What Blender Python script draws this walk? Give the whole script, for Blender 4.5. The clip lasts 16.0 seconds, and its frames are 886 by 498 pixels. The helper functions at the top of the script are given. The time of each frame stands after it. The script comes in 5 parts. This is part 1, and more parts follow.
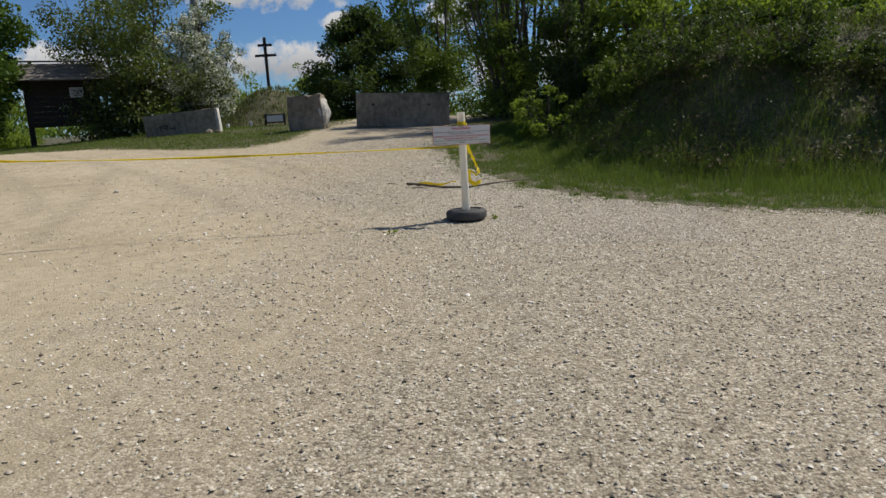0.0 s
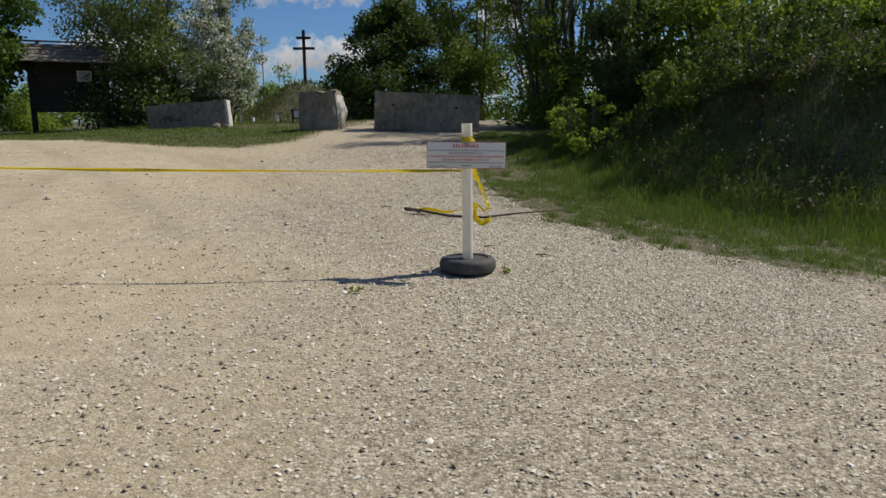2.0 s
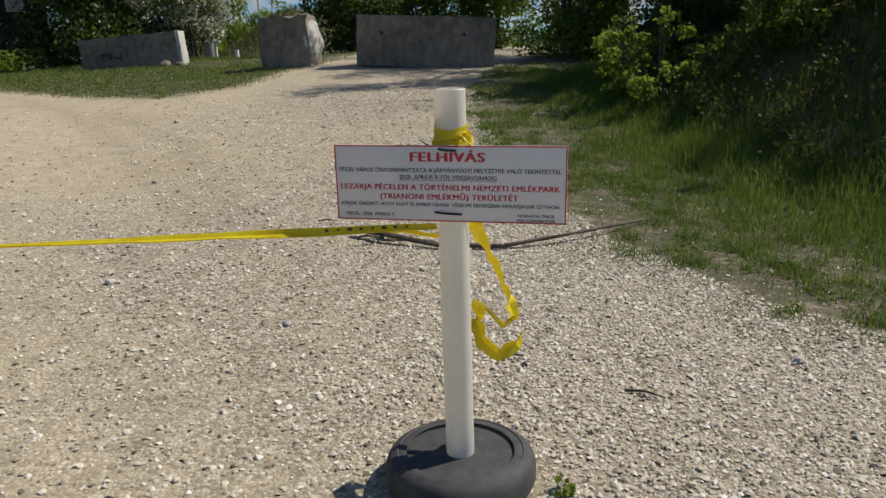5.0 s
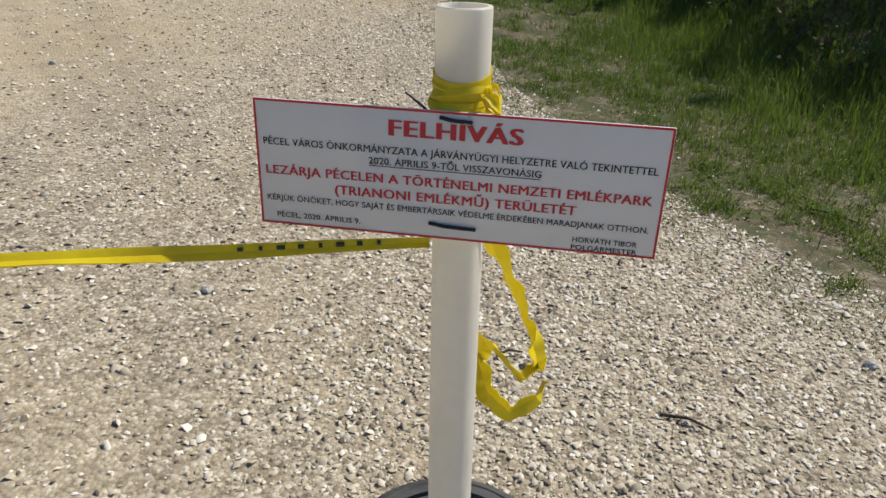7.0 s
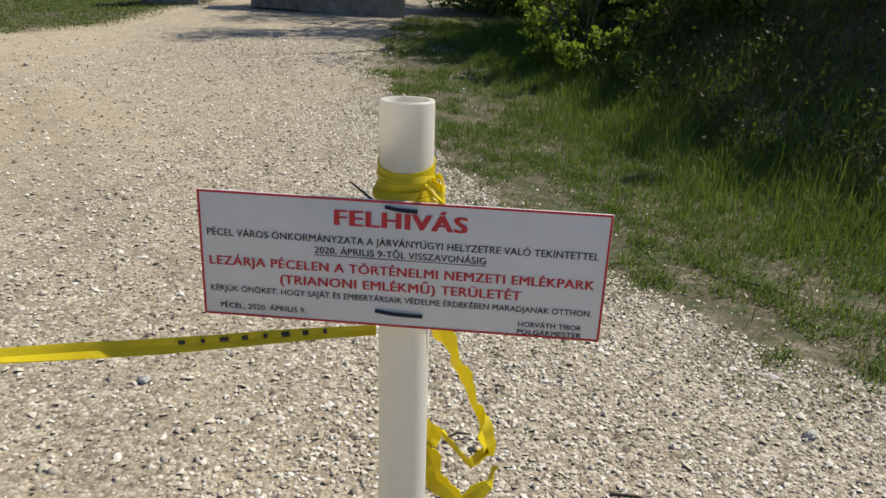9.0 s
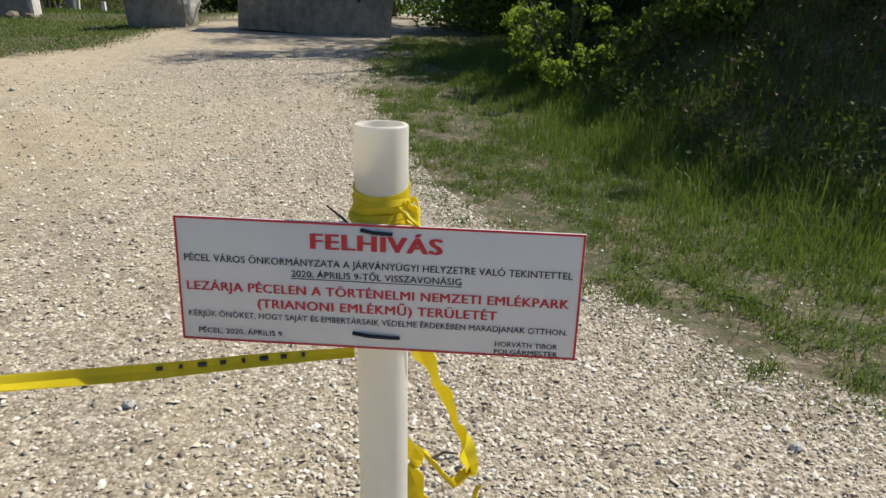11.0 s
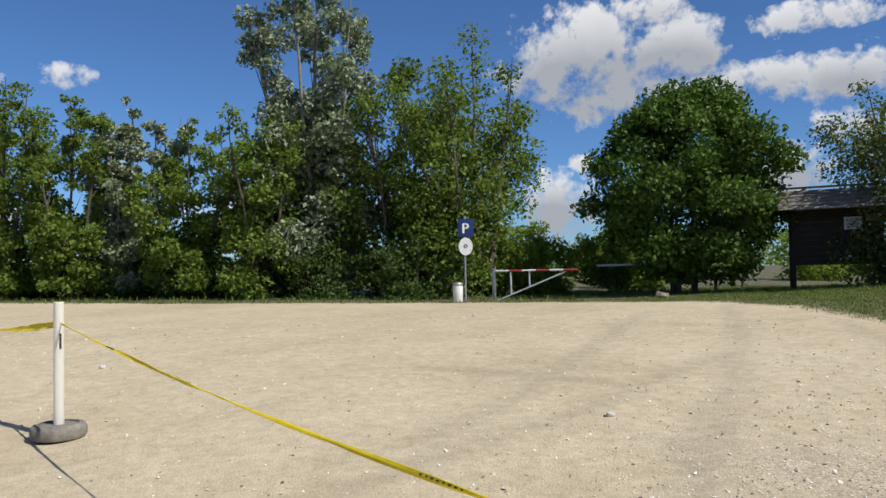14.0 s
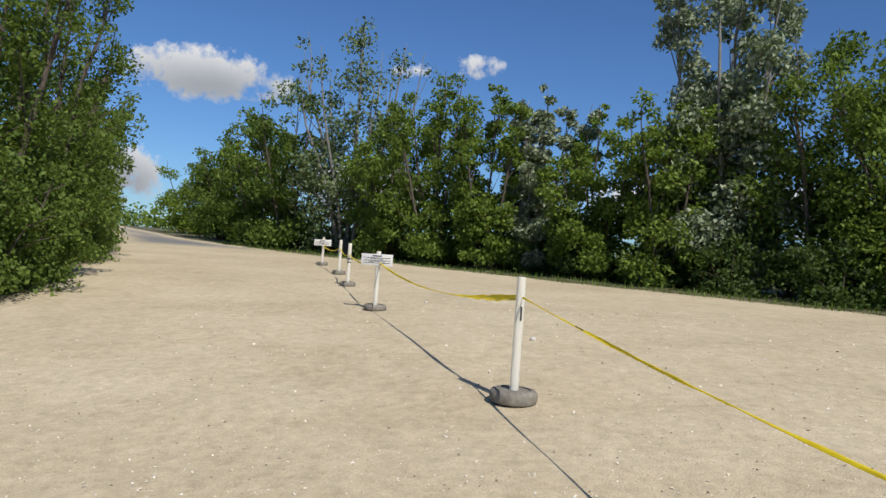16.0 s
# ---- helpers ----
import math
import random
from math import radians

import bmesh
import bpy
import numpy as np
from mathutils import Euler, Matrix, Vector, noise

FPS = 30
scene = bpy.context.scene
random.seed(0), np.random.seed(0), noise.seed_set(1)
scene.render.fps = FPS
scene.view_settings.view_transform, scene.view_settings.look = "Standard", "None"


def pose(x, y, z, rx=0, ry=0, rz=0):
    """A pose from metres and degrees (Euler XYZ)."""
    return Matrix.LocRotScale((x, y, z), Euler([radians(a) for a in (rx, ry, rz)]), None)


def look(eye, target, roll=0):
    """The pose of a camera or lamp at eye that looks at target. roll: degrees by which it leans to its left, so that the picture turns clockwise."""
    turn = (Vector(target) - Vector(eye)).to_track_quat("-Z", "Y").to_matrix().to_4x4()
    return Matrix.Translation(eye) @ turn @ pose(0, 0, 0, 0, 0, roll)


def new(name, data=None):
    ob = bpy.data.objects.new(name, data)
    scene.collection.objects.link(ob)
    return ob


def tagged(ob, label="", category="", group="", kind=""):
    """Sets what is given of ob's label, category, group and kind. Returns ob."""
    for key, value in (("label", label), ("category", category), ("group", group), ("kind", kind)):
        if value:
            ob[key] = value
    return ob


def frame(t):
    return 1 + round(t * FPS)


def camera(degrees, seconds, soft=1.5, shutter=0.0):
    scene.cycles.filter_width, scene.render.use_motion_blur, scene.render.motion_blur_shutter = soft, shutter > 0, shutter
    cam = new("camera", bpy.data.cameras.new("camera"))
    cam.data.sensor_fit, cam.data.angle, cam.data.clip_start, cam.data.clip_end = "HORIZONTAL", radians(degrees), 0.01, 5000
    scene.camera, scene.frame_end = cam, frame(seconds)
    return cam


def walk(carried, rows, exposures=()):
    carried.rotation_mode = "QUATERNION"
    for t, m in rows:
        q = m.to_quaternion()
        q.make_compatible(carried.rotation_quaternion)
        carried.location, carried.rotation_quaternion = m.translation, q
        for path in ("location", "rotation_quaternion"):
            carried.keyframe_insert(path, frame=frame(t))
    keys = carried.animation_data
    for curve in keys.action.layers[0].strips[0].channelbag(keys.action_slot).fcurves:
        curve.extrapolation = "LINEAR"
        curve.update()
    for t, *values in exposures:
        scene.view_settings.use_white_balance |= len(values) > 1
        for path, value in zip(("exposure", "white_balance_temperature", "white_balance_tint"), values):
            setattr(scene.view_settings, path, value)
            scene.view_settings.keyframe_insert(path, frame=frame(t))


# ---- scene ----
cam = camera(61.9, 16.0, soft=1.5)
PATH = [
    (0, (0.808, -8.765, 1.191), (0.558, -6.811, 0.845), -3.57),
    (0.5, (0.748, -8.129, 1.229), (0.507, -6.161, 0.964), -0.57),
    (1, (0.780, -7.548, 1.230), (0.443, -5.595, 0.961), -0.62),
    (1.5, (0.843, -6.910, 1.231), (0.435, -4.985, 0.875), -0.47),
    (2, (0.900, -6.264, 1.269), (0.552, -4.324, 0.931), -0.72),
    (2.5, (0.916, -5.600, 1.276), (0.378, -3.715, 0.884), -2.70),
    (3, (0.879, -4.859, 1.338), (0.406, -2.951, 0.968), -2.62),
    (3.5, (0.815, -4.156, 1.356), (0.201, -2.304, 0.914), -3.34),
    (4, (0.675, -3.428, 1.348), (0.109, -1.564, 0.892), -2.04),
    (4.2, (0.626, -3.145, 1.342), (0.100, -1.269, 0.889), -2.13),
    (6.3, (0.149, -1.261, 1.414), (-0.152, 0.583, 0.701), -0.91),
    (6.5, (0.147, -1.243, 1.411), (-0.164, 0.589, 0.671), -1.00),
    (7, (0.140, -1.228, 1.399), (-0.110, 0.567, 0.552), 1.27),
    (7.5, (0.130, -1.216, 1.414), (-0.141, 0.621, 0.670), 2.18),
    (8, (0.130, -1.219, 1.412), (-0.092, 0.633, 0.691), 2.05),
    (8.5, (0.132, -1.225, 1.416), (0.000, 0.647, 0.725), 2.24),
    (9, (0.135, -1.228, 1.418), (0.023, 0.660, 0.766), 1.82),
    (9.2, (0.137, -1.226, 1.417), (0.033, 0.659, 0.757), 1.81),
    (11.5, (0.187, -1.245, 1.437), (0.089, 0.670, 0.867), 0.88),
    (12, (0.261, -1.336, 1.449), (-0.269, 0.525, 0.941), 0.16),
    (12.5, (0.294, -1.455, 1.476), (-0.593, 0.285, 1.046), -0.07),
    (13, (0.261, -1.611, 1.531), (-1.016, -0.099, 1.244), -1.07),
    (13.3, (0.274, -1.732, 1.590), (-1.249, -0.444, 1.442), 0.46),
    (13.5, (0.204, -1.784, 1.631), (-1.459, -0.673, 1.611), 0.03),
    (14, (0.124, -1.838, 1.678), (-1.743, -1.124, 1.745), -0.95),
    (14.5, (0.070, -1.794, 1.709), (-1.901, -1.454, 1.753), -1.01),
    (15, (-0.005, -1.888, 1.698), (-2.001, -1.772, 1.738), 3.13),
    (15.5, (-0.082, -2.215, 1.694), (-2.080, -2.307, 1.714), 6.57),
    (16, (-0.162, -2.507, 1.702), (-2.144, -2.782, 1.701), 4.16),
]
EXPOSURES = [(0, -0.18, 6680, 10), (2.0, -0.21, 6680, 10), (4.2, -0.2, 6680, 10), (6.5, 0.02, 6680, 10), (9.0, 0.09, 6680, 10), (11.4, 0.24, 6680, 10), (12.0, 0.15, 6680, 10), (12.5, -0.1, 6680, 10), (13.3, -0.15, 6500, 10), (14.0, 0.15, 6450, 10), (15.0, 0.13, 6450, 10), (16, 0.05, 6450, 10)]
walk(cam, [(t, look(eye, target, roll)) for t, eye, target, roll in PATH], EXPOSURES)

# ---- world and sun ----
SUN_DIR = Vector((0.73, 0.50, 0.98)).normalized()
sun_data = bpy.data.lights.new("sun", "SUN")
sun_data.energy, sun_data.angle, sun_data.color = 4.8, radians(0.53), (1.0, 0.95, 0.86)
sun = new("sun", sun_data)
sun.matrix_basis = look(SUN_DIR * 60, (0, 0, 0))

world = bpy.data.worlds.new("world")
scene.world = world
world.use_nodes = True
wt = world.node_tree
wt.nodes.clear()


def wnode(kind, **values):
    n = wt.nodes.new(kind)
    for k, v in values.items():
        if k in n.inputs:
            n.inputs[k].default_value = v
    return n


sky = wt.nodes.new("ShaderNodeTexSky")
sky.sky_type, sky.sun_disc = "NISHITA", False
sky.sun_elevation = math.asin(SUN_DIR.z)
sky.sun_rotation = math.atan2(SUN_DIR.x, SUN_DIR.y)
sky.altitude, sky.air_density, sky.dust_density, sky.ozone_density = 500, 0.95, 0.35, 3.0
coord = wt.nodes.new("ShaderNodeTexCoord")
# fair-weather cumulus: each cloud a soft mass with a ragged noise edge, at (yaw, elevation, width, height) in degrees
CLOUDS = [(57.2, 15.6, 7.4, 4.2), (51.8, 16.0, 4.8, 2.4), (46.1, 13.2, 5.3, 1.8), (52.8, 18.9, 2.6, 1.2), (42.6, 17.0, 4.8, 1.1), (40.0, 13.0, 3.5, 2.1), (96.0, 13.9, 2.0, 1.0), (60.3, 5.0, 3.4, 2.8), (58.3, 8.2, 1.0, 0.7),
          (40.1, 9.8, 2.6, 1.5), (116.3, 11.4, 5.7, 1.9), (101.4, 13.3, 1.7, 0.7), (95.7, 14.1, 1.6, 0.8), (122.5, 3.9, 3.4, 2.4), (20.2, 9.6, 7.5, 1.3), (19.0, 4.8, 4.6, 1.7), (43.4, 7.0, 3.0, 2.4),
          (14.0, 7.5, 1.8, 0.7), (5.5, 8.0, 2.4, 1.5), (26.0, 4.0, 5.0, 2.0), (-13.4, 7.2, 3.0, 1.5), (4.0, 3.2, 5.0, 1.7), (-4.0, 4.0, 5.0, 2.2), (33.0, 4.5, 5.0, 2.0), (104.0, 4.0, 5.0, 2.0), (84.0, 4.0, 6.0, 2.0),
          (71.0, 4.5, 5.0, 2.0), (150.0, 14.0, 8.0, 3.0), (205.0, 18.0, 9.0, 4.0), (250.0, 12.0, 8.0, 3.0), (300.0, 20.0, 8.0, 4.0), (335.0, 12.0, 7.0, 3.0)]
# unseen clouds added overhead to whiten the sky light that falls into shadows
CLOUDS += [(25.0 + 51.0 * i + 9.0 * (i % 3), 34.0 + 13.0 * (i % 4), 9.0 + 2.0 * (i % 3), 5.5 + 1.2 * (i % 2)) for i in range(11)]
wn1 = wnode("ShaderNodeTexNoise", Scale=17.0, Detail=10.0, Roughness=0.6)
wt.links.new(coord.outputs["Generated"], wn1.inputs["Vector"])
wn2 = wnode("ShaderNodeTexNoise", Scale=60.0, Detail=8.0, Roughness=0.6)
wt.links.new(coord.outputs["Generated"], wn2.inputs["Vector"])
total, shade = None, None


def wmath(op, a, b=None, c=None, clamp=False):
    n = wt.nodes.new("ShaderNodeMath")
    n.operation, n.use_clamp = op, clamp
    for i, v in enumerate((a, b, c)):
        if v is None:
            continue
        if isinstance(v, (int, float)):
            n.inputs[i].default_value = v
        else:
            wt.links.new(v, n.inputs[i])
    return n.outputs[0]


def wdot(vec):
    n = wt.nodes.new("ShaderNodeVectorMath")
    n.operation = "DOT_PRODUCT"
    wt.links.new(coord.outputs["Generated"], n.inputs[0])
    n.inputs[1].default_value = vec
    return n.outputs["Value"]


for yaw, el, wide, high in CLOUDS:
    a, e = radians(yaw), radians(el)
    mid = Vector((-math.sin(a) * math.cos(e), math.cos(a) * math.cos(e), math.sin(e)))
    right = Vector((math.cos(a), math.sin(a), 0))
    upw = right.cross(mid)
    u = wmath("DIVIDE", wdot(right), math.tan(radians(wide)))
    v = wmath("DIVIDE", wdot(upw), math.tan(radians(high)))
    r2 = wmath("ADD", wmath("MULTIPLY", u, u), wmath("MULTIPLY", v, v))
    front = wmath("GREATER_THAN", wdot(mid), 0.5)
    mass = wmath("MULTIPLY", wmath("MAXIMUM", wmath("SUBTRACT", 1.0, wmath("MULTIPLY", r2, 0.55)), 0.0), front)
    low = wmath("MULTIPLY", wmath("MULTIPLY", mass, min(1.0, high / 2.6)), wmath("MULTIPLY_ADD", v, -0.6, 0.55, True))
    total = mass if total is None else wmath("MAXIMUM", total, mass)
    shade = low if shade is None else wmath("MAXIMUM", shade, low)
billow = wmath("MULTIPLY_ADD", wn1.outputs[0], 2.3, -1.2)
billow = wmath("ADD", billow, wmath("MULTIPLY_ADD", wn2.outputs[0], 1.5, -0.78))
billow = wmath("MULTIPLY", billow, wmath("MULTIPLY", total, 3.0, None, True))
edge = wmath("MULTIPLY", wmath("SUBTRACT", wmath("ADD", total, billow), 0.38), 2.2, None, True)
present = wmath("GREATER_THAN", total, 0.001)
edge = wmath("MULTIPLY", edge, present)
grey = wt.nodes.new("ShaderNodeMix")
grey.data_type = "RGBA"
wt.links.new(wmath("MULTIPLY_ADD", shade, 1.9, wmath("MULTIPLY_ADD", wn1.outputs[0], 0.5, -0.28), True), grey.inputs[0])
grey.inputs[6].default_value, grey.inputs[7].default_value = (9.6, 9.7, 9.9, 1), (4.7, 5.0, 5.5, 1)
cloudy = wt.nodes.new("ShaderNodeMix")
cloudy.data_type = "RGBA"
wt.links.new(edge, cloudy.inputs[0])
deep = wt.nodes.new("ShaderNodeMix")
deep.data_type, deep.blend_type = "RGBA", "MULTIPLY"
deep.inputs[0].default_value, deep.inputs[7].default_value = 1.0, (0.64, 0.92, 1.26, 1)
wt.links.new(sky.outputs[0], deep.inputs[6])
wt.links.new(deep.outputs[2], cloudy.inputs[6])
wt.links.new(grey.outputs[2], cloudy.inputs[7])
back = wnode("ShaderNodeBackground", Strength=0.075)
wt.links.new(cloudy.outputs[2], back.inputs["Color"])
wout = wt.nodes.new("ShaderNodeOutputWorld")
wt.links.new(back.outputs[0], wout.inputs[0])


# ---- terrain ----
def smooth(a, b, x):
    t = np.clip((x - a) / (b - a), 0, 1)
    return t * t * (3 - 2 * t)


# the line where the gravel ends at the foot of the eastern bank, and the one where the northern grass begins
EAST = [(-0.6, 60.0), (-0.4, 26.0), (-0.9, 16.0), (-1.5, 12.0), (-1.6, 10.0), (-1.25, 7.0), (-0.4, 4.0), (0.3, 2.6), (1.2, 1.5), (2.9, 0.5), (5.0, 0.25), (12.0, -0.2), (60.0, -3.0)]
NORTH = [(-7.0, 60.0), (-6.0, 26.0), (-5.0, 17.0), (-5.2, 14.0), (-5.2, 11.5), (-5.2, 9.0), (-5.7, 7.7), (-8.0, 8.3), (-10.5, 9.2), (-14.0, 9.4), (-16.5, 8.4), (-19.5, 6.4), (-21.5, 3.6), (-24.5, -1.2), (-28.5, -6.3), (-34.5, -14.7), (-46.0, -26.0), (-62.0, -39.0), (-120.0, -86.0)]
SOUTH = [(-120.0, -95.0), (-58.0, -40.0), (-40.0, -27.0), (-26.0, -18.6), (-19.0, -15.0), (-13.6, -12.5), (-10.6, -11.6), (-4.0, -14.0), (8.0, -18.0), (60.0, -30.0)]


def side(line, x, y):
    """Signed distance to an open line: positive on its left as it runs."""
    best = np.full(np.shape(x), 1e9)
    sign = np.ones(np.shape(x))
    for (ax, ay), (bx, by) in zip(line[:-1], line[1:]):
        dx, dy = bx - ax, by - ay
        k = np.clip(((x - ax) * dx + (y - ay) * dy) / (dx * dx + dy * dy), 0, 1)
        px, py = x - ax - k * dx, y - ay - k * dy
        d = np.hypot(px, py)
        c = dx * (y - ay) - dy * (x - ax)
        near = d < best
        sign = np.where(near, np.where(c >= 0, 1.0, -1.0), sign)
        best = np.where(near, d, best)
    return best * sign


def height(x, y):
    x, y = np.asarray(x, float), np.asarray(y, float)
    d = -x
    west = 0.05 * np.clip(d, -30, 12) + 0.022 * np.clip(d - 12, 0, 60)
    north = 0.06 * np.clip(y, -25, 16) * (1 - 0.85 * smooth(5, 22, d))
    bump = 0.027 * np.clip(y - 4, 0, 8) * (1 - smooth(3.5, 8, d))
    s = side(EAST, x, y)
    bank = (2.2 * smooth(2.0, 6.2, s) + 0.14 * np.sin(x * 1.9 + y) * smooth(2.5, 4, s)) * smooth(17, 12, y) + 0.7 * smooth(6, 12, s)
    rut = 0.012 * np.sin(x * 2.1 + np.sin(y * 0.9)) * np.sin(y * 1.7 + 1.0)
    mound = 2.5 * np.exp(-((x + 14.6) ** 2 / 10.0 + (y - 35.4) ** 2 / 9.0))
    return west + north + bump + bank + rut + mound


def gz(x, y):
    return float(height(x, y))


# ---- materials ----
def material(name):
    m = bpy.data.materials.new(name)
    m.use_nodes = True
    return m, m.node_tree, m.node_tree.nodes["Principled BSDF"]


def ramp_of(nt, source, stops):
    r = nt.nodes.new("ShaderNodeValToRGB")
    while len(r.color_ramp.elements) < len(stops):
        r.color_ramp.elements.new(0.5)
    for el, (p, c) in zip(r.color_ramp.elements, stops):
        el.position, el.color = p, (*c, 1)
    nt.links.new(source, r.inputs[0])
    return r.outputs[0]


def noise_of(nt, scale, detail=6, rough=0.6, coords="Object", stretch=None):
    tc = nt.nodes.new("ShaderNodeTexCoord")
    src = tc.outputs[coords]
    if stretch:
        mp = nt.nodes.new("ShaderNodeMapping")
        mp.inputs["Scale"].default_value = stretch
        nt.links.new(src, mp.inputs[0])
        src = mp.outputs[0]
    n = nt.nodes.new("ShaderNodeTexNoise")
    n.inputs["Scale"].default_value, n.inputs["Detail"].default_value, n.inputs["Roughness"].default_value = scale, detail, rough
    nt.links.new(src, n.inputs["Vector"])
    return n.outputs[0]


def mix_of(nt, factor, a, b, blend="MIX"):
    m = nt.nodes.new("ShaderNodeMix")
    m.data_type, m.blend_type = "RGBA", blend
    for i, v in ((0, factor), (6, a), (7, b)):
        if isinstance(v, (int, float)):
            m.inputs[i].default_value = v
        elif isinstance(v, tuple):
            m.inputs[i].default_value = (*v, 1)
        else:
            nt.links.new(v, m.inputs[i])
    return m.outputs[2]


def math_of(nt, op, a, b=0.0, c=0.0, clamp=False):
    n = nt.nodes.new("ShaderNodeMath")
    n.operation, n.use_clamp = op, clamp
    for i, v in enumerate((a, b, c)):
        if isinstance(v, (int, float)):
            n.inputs[i].default_value = v
        else:
            nt.links.new(v, n.inputs[i])
    return n.outputs[0]


def bump_of(nt, bsdf, source, strength, distance):
    b = nt.nodes.new("ShaderNodeBump")
    b.inputs["Strength"].default_value, b.inputs["Distance"].default_value = strength, distance
    nt.links.new(source, b.inputs["Height"])
    nt.links.new(b.outputs[0], bsdf.inputs["Normal"])


def worn(name, dark, light, rough=0.7, fine=40.0, coarse=3.0, bump=0.3, depth=0.004, metal=0.0, stretch=None):
    """Paint, plastic, stone or wood with grain at two scales."""
    m, nt, b = material(name)
    f, c = noise_of(nt, fine, stretch=stretch), noise_of(nt, coarse, 4)
    col = ramp_of(nt, math_of(nt, "MULTIPLY_ADD", f, 0.55, math_of(nt, "MULTIPLY", c, 0.45)), [(0.34, dark), (0.62, light)])
    nt.links.new(col, b.inputs["Base Color"])
    b.inputs["Roughness"].default_value, b.inputs["Metallic"].default_value = rough, metal
    bump_of(nt, b, f, bump, depth)
    return m


def leafy(name, dark, light, through_amount=0.35, rough=0.62):
    m, nt, b = material(name)
    geo = nt.nodes.new("ShaderNodeNewGeometry")
    col = ramp_of(nt, geo.outputs["Random Per Island"], [(0.0, dark), (1.0, light)])
    patch = noise_of(nt, 0.8, 3)
    col = mix_of(nt, math_of(nt, "MULTIPLY_ADD", patch, 1.2, -0.3, True), col, mix_of(nt, 0.5, col, light))
    nt.links.new(col, b.inputs["Base Color"])
    b.inputs["Roughness"].default_value, b.inputs["Specular IOR Level"].default_value = rough, 0.25
    tr = nt.nodes.new("ShaderNodeBsdfTranslucent")
    nt.links.new(mix_of(nt, 0.5, col, (0.16, 0.24, 0.02)), tr.inputs["Color"])
    mx = nt.nodes.new("ShaderNodeMixShader")
    mx.inputs[0].default_value = through_amount
    nt.links.new(b.outputs[0], mx.inputs[1])
    nt.links.new(tr.outputs[0], mx.inputs[2])
    nt.links.new(mx.outputs[0], nt.nodes["Material Output"].inputs["Surface"])
    return m


def islands(name, stops, rough=0.85, fine=120.0, amount=0.35):
    """Loose pieces, each with a tone of its own."""
    m, nt, b = material(name)
    geo = nt.nodes.new("ShaderNodeNewGeometry")
    col = ramp_of(nt, geo.outputs["Random Per Island"], stops)
    col = mix_of(nt, amount, col, ramp_of(nt, noise_of(nt, fine), [(0.3, (0.35, 0.35, 0.35)), (0.7, (1, 1, 1))]), "MULTIPLY")
    nt.links.new(col, b.inputs["Base Color"])
    b.inputs["Roughness"].default_value = rough
    return m


PIPE = worn("white_pipe_plastic", (0.82, 0.795, 0.72), (0.90, 0.88, 0.82), 0.38, 30, 2.5, 0.08, 0.001)
RUBBER = worn("weathered_tyre_rubber", (0.03, 0.03, 0.031), (0.075, 0.073, 0.07), 0.75, 25, 5, 0.4, 0.004)
DUSTY_RUBBER = worn("dusty_tyre_rubber", (0.10, 0.09, 0.08), (0.24, 0.22, 0.18), 0.9, 20, 4, 0.4, 0.004)
PLATE = worn("white_printed_board", (0.76, 0.745, 0.715), (0.82, 0.805, 0.775), 0.42, 14, 2, 0.02, 0.0005)
RED_INK = worn("red_print", (0.50, 0.02, 0.03), (0.62, 0.035, 0.045), 0.5)
BLACK_INK = worn("black_print", (0.012, 0.012, 0.014), (0.03, 0.03, 0.034), 0.5)
BLACK_PLASTIC = worn("black_cable_tie", (0.01, 0.01, 0.011), (0.025, 0.025, 0.025), 0.35)
TAPE = worn("yellow_barrier_tape", (0.66, 0.51, 0.012), (0.88, 0.75, 0.03), 0.4, 18, 5, 0.5, 0.003)


def shine_through(m, colour, amount):
    """Lets light through thin plastic."""
    nt = m.node_tree
    tr = nt.nodes.new("ShaderNodeBsdfTranslucent")
    tr.inputs["Color"].default_value = (*colour, 1)
    mx = nt.nodes.new("ShaderNodeMixShader")
    mx.inputs[0].default_value = amount
    nt.links.new(nt.nodes["Principled BSDF"].outputs[0], mx.inputs[1])
    nt.links.new(tr.outputs[0], mx.inputs[2])
    nt.links.new(mx.outputs[0], nt.nodes["Material Output"].inputs["Surface"])


shine_through(TAPE, (0.92, 0.80, 0.03), 0.4)
shine_through(PIPE, (0.90, 0.86, 0.74), 0.42)
shine_through(PLATE, (0.90, 0.87, 0.80), 0.12)
CONCRETE = worn("weathered_concrete", (0.115, 0.095, 0.068), (0.31, 0.27, 0.205), 0.92, 7, 1.3, 0.8, 0.025, stretch=(1.3, 1.3, 0.9))
PALE_CONCRETE = worn("broken_and_sunlit_pale_concrete", (0.36, 0.34, 0.30), (0.62, 0.60, 0.55), 0.95, 12, 3, 0.9, 0.03)
DARK_WOOD = worn("dark_stained_wood", (0.016, 0.011, 0.008), (0.045, 0.032, 0.022), 0.8, 12, 2, 0.4, 0.004, stretch=(1, 1, 6))
ROOF_WOOD = worn("grey_roof_boards", (0.09, 0.08, 0.07), (0.22, 0.20, 0.18), 0.88, 14, 3, 0.5, 0.006, stretch=(1, 5, 5))
PAPER = worn("notice_paper", (0.66, 0.66, 0.66), (0.78, 0.78, 0.79), 0.6)
BARK = worn("grey_brown_bark", (0.035, 0.027, 0.02), (0.13, 0.105, 0.08), 0.92, 22, 4, 0.8, 0.02, stretch=(1, 1, 0.25))
PALE_BARK = worn("pale_poplar_bark", (0.09, 0.085, 0.075), (0.26, 0.25, 0.22), 0.9, 14, 3, 0.6, 0.015)
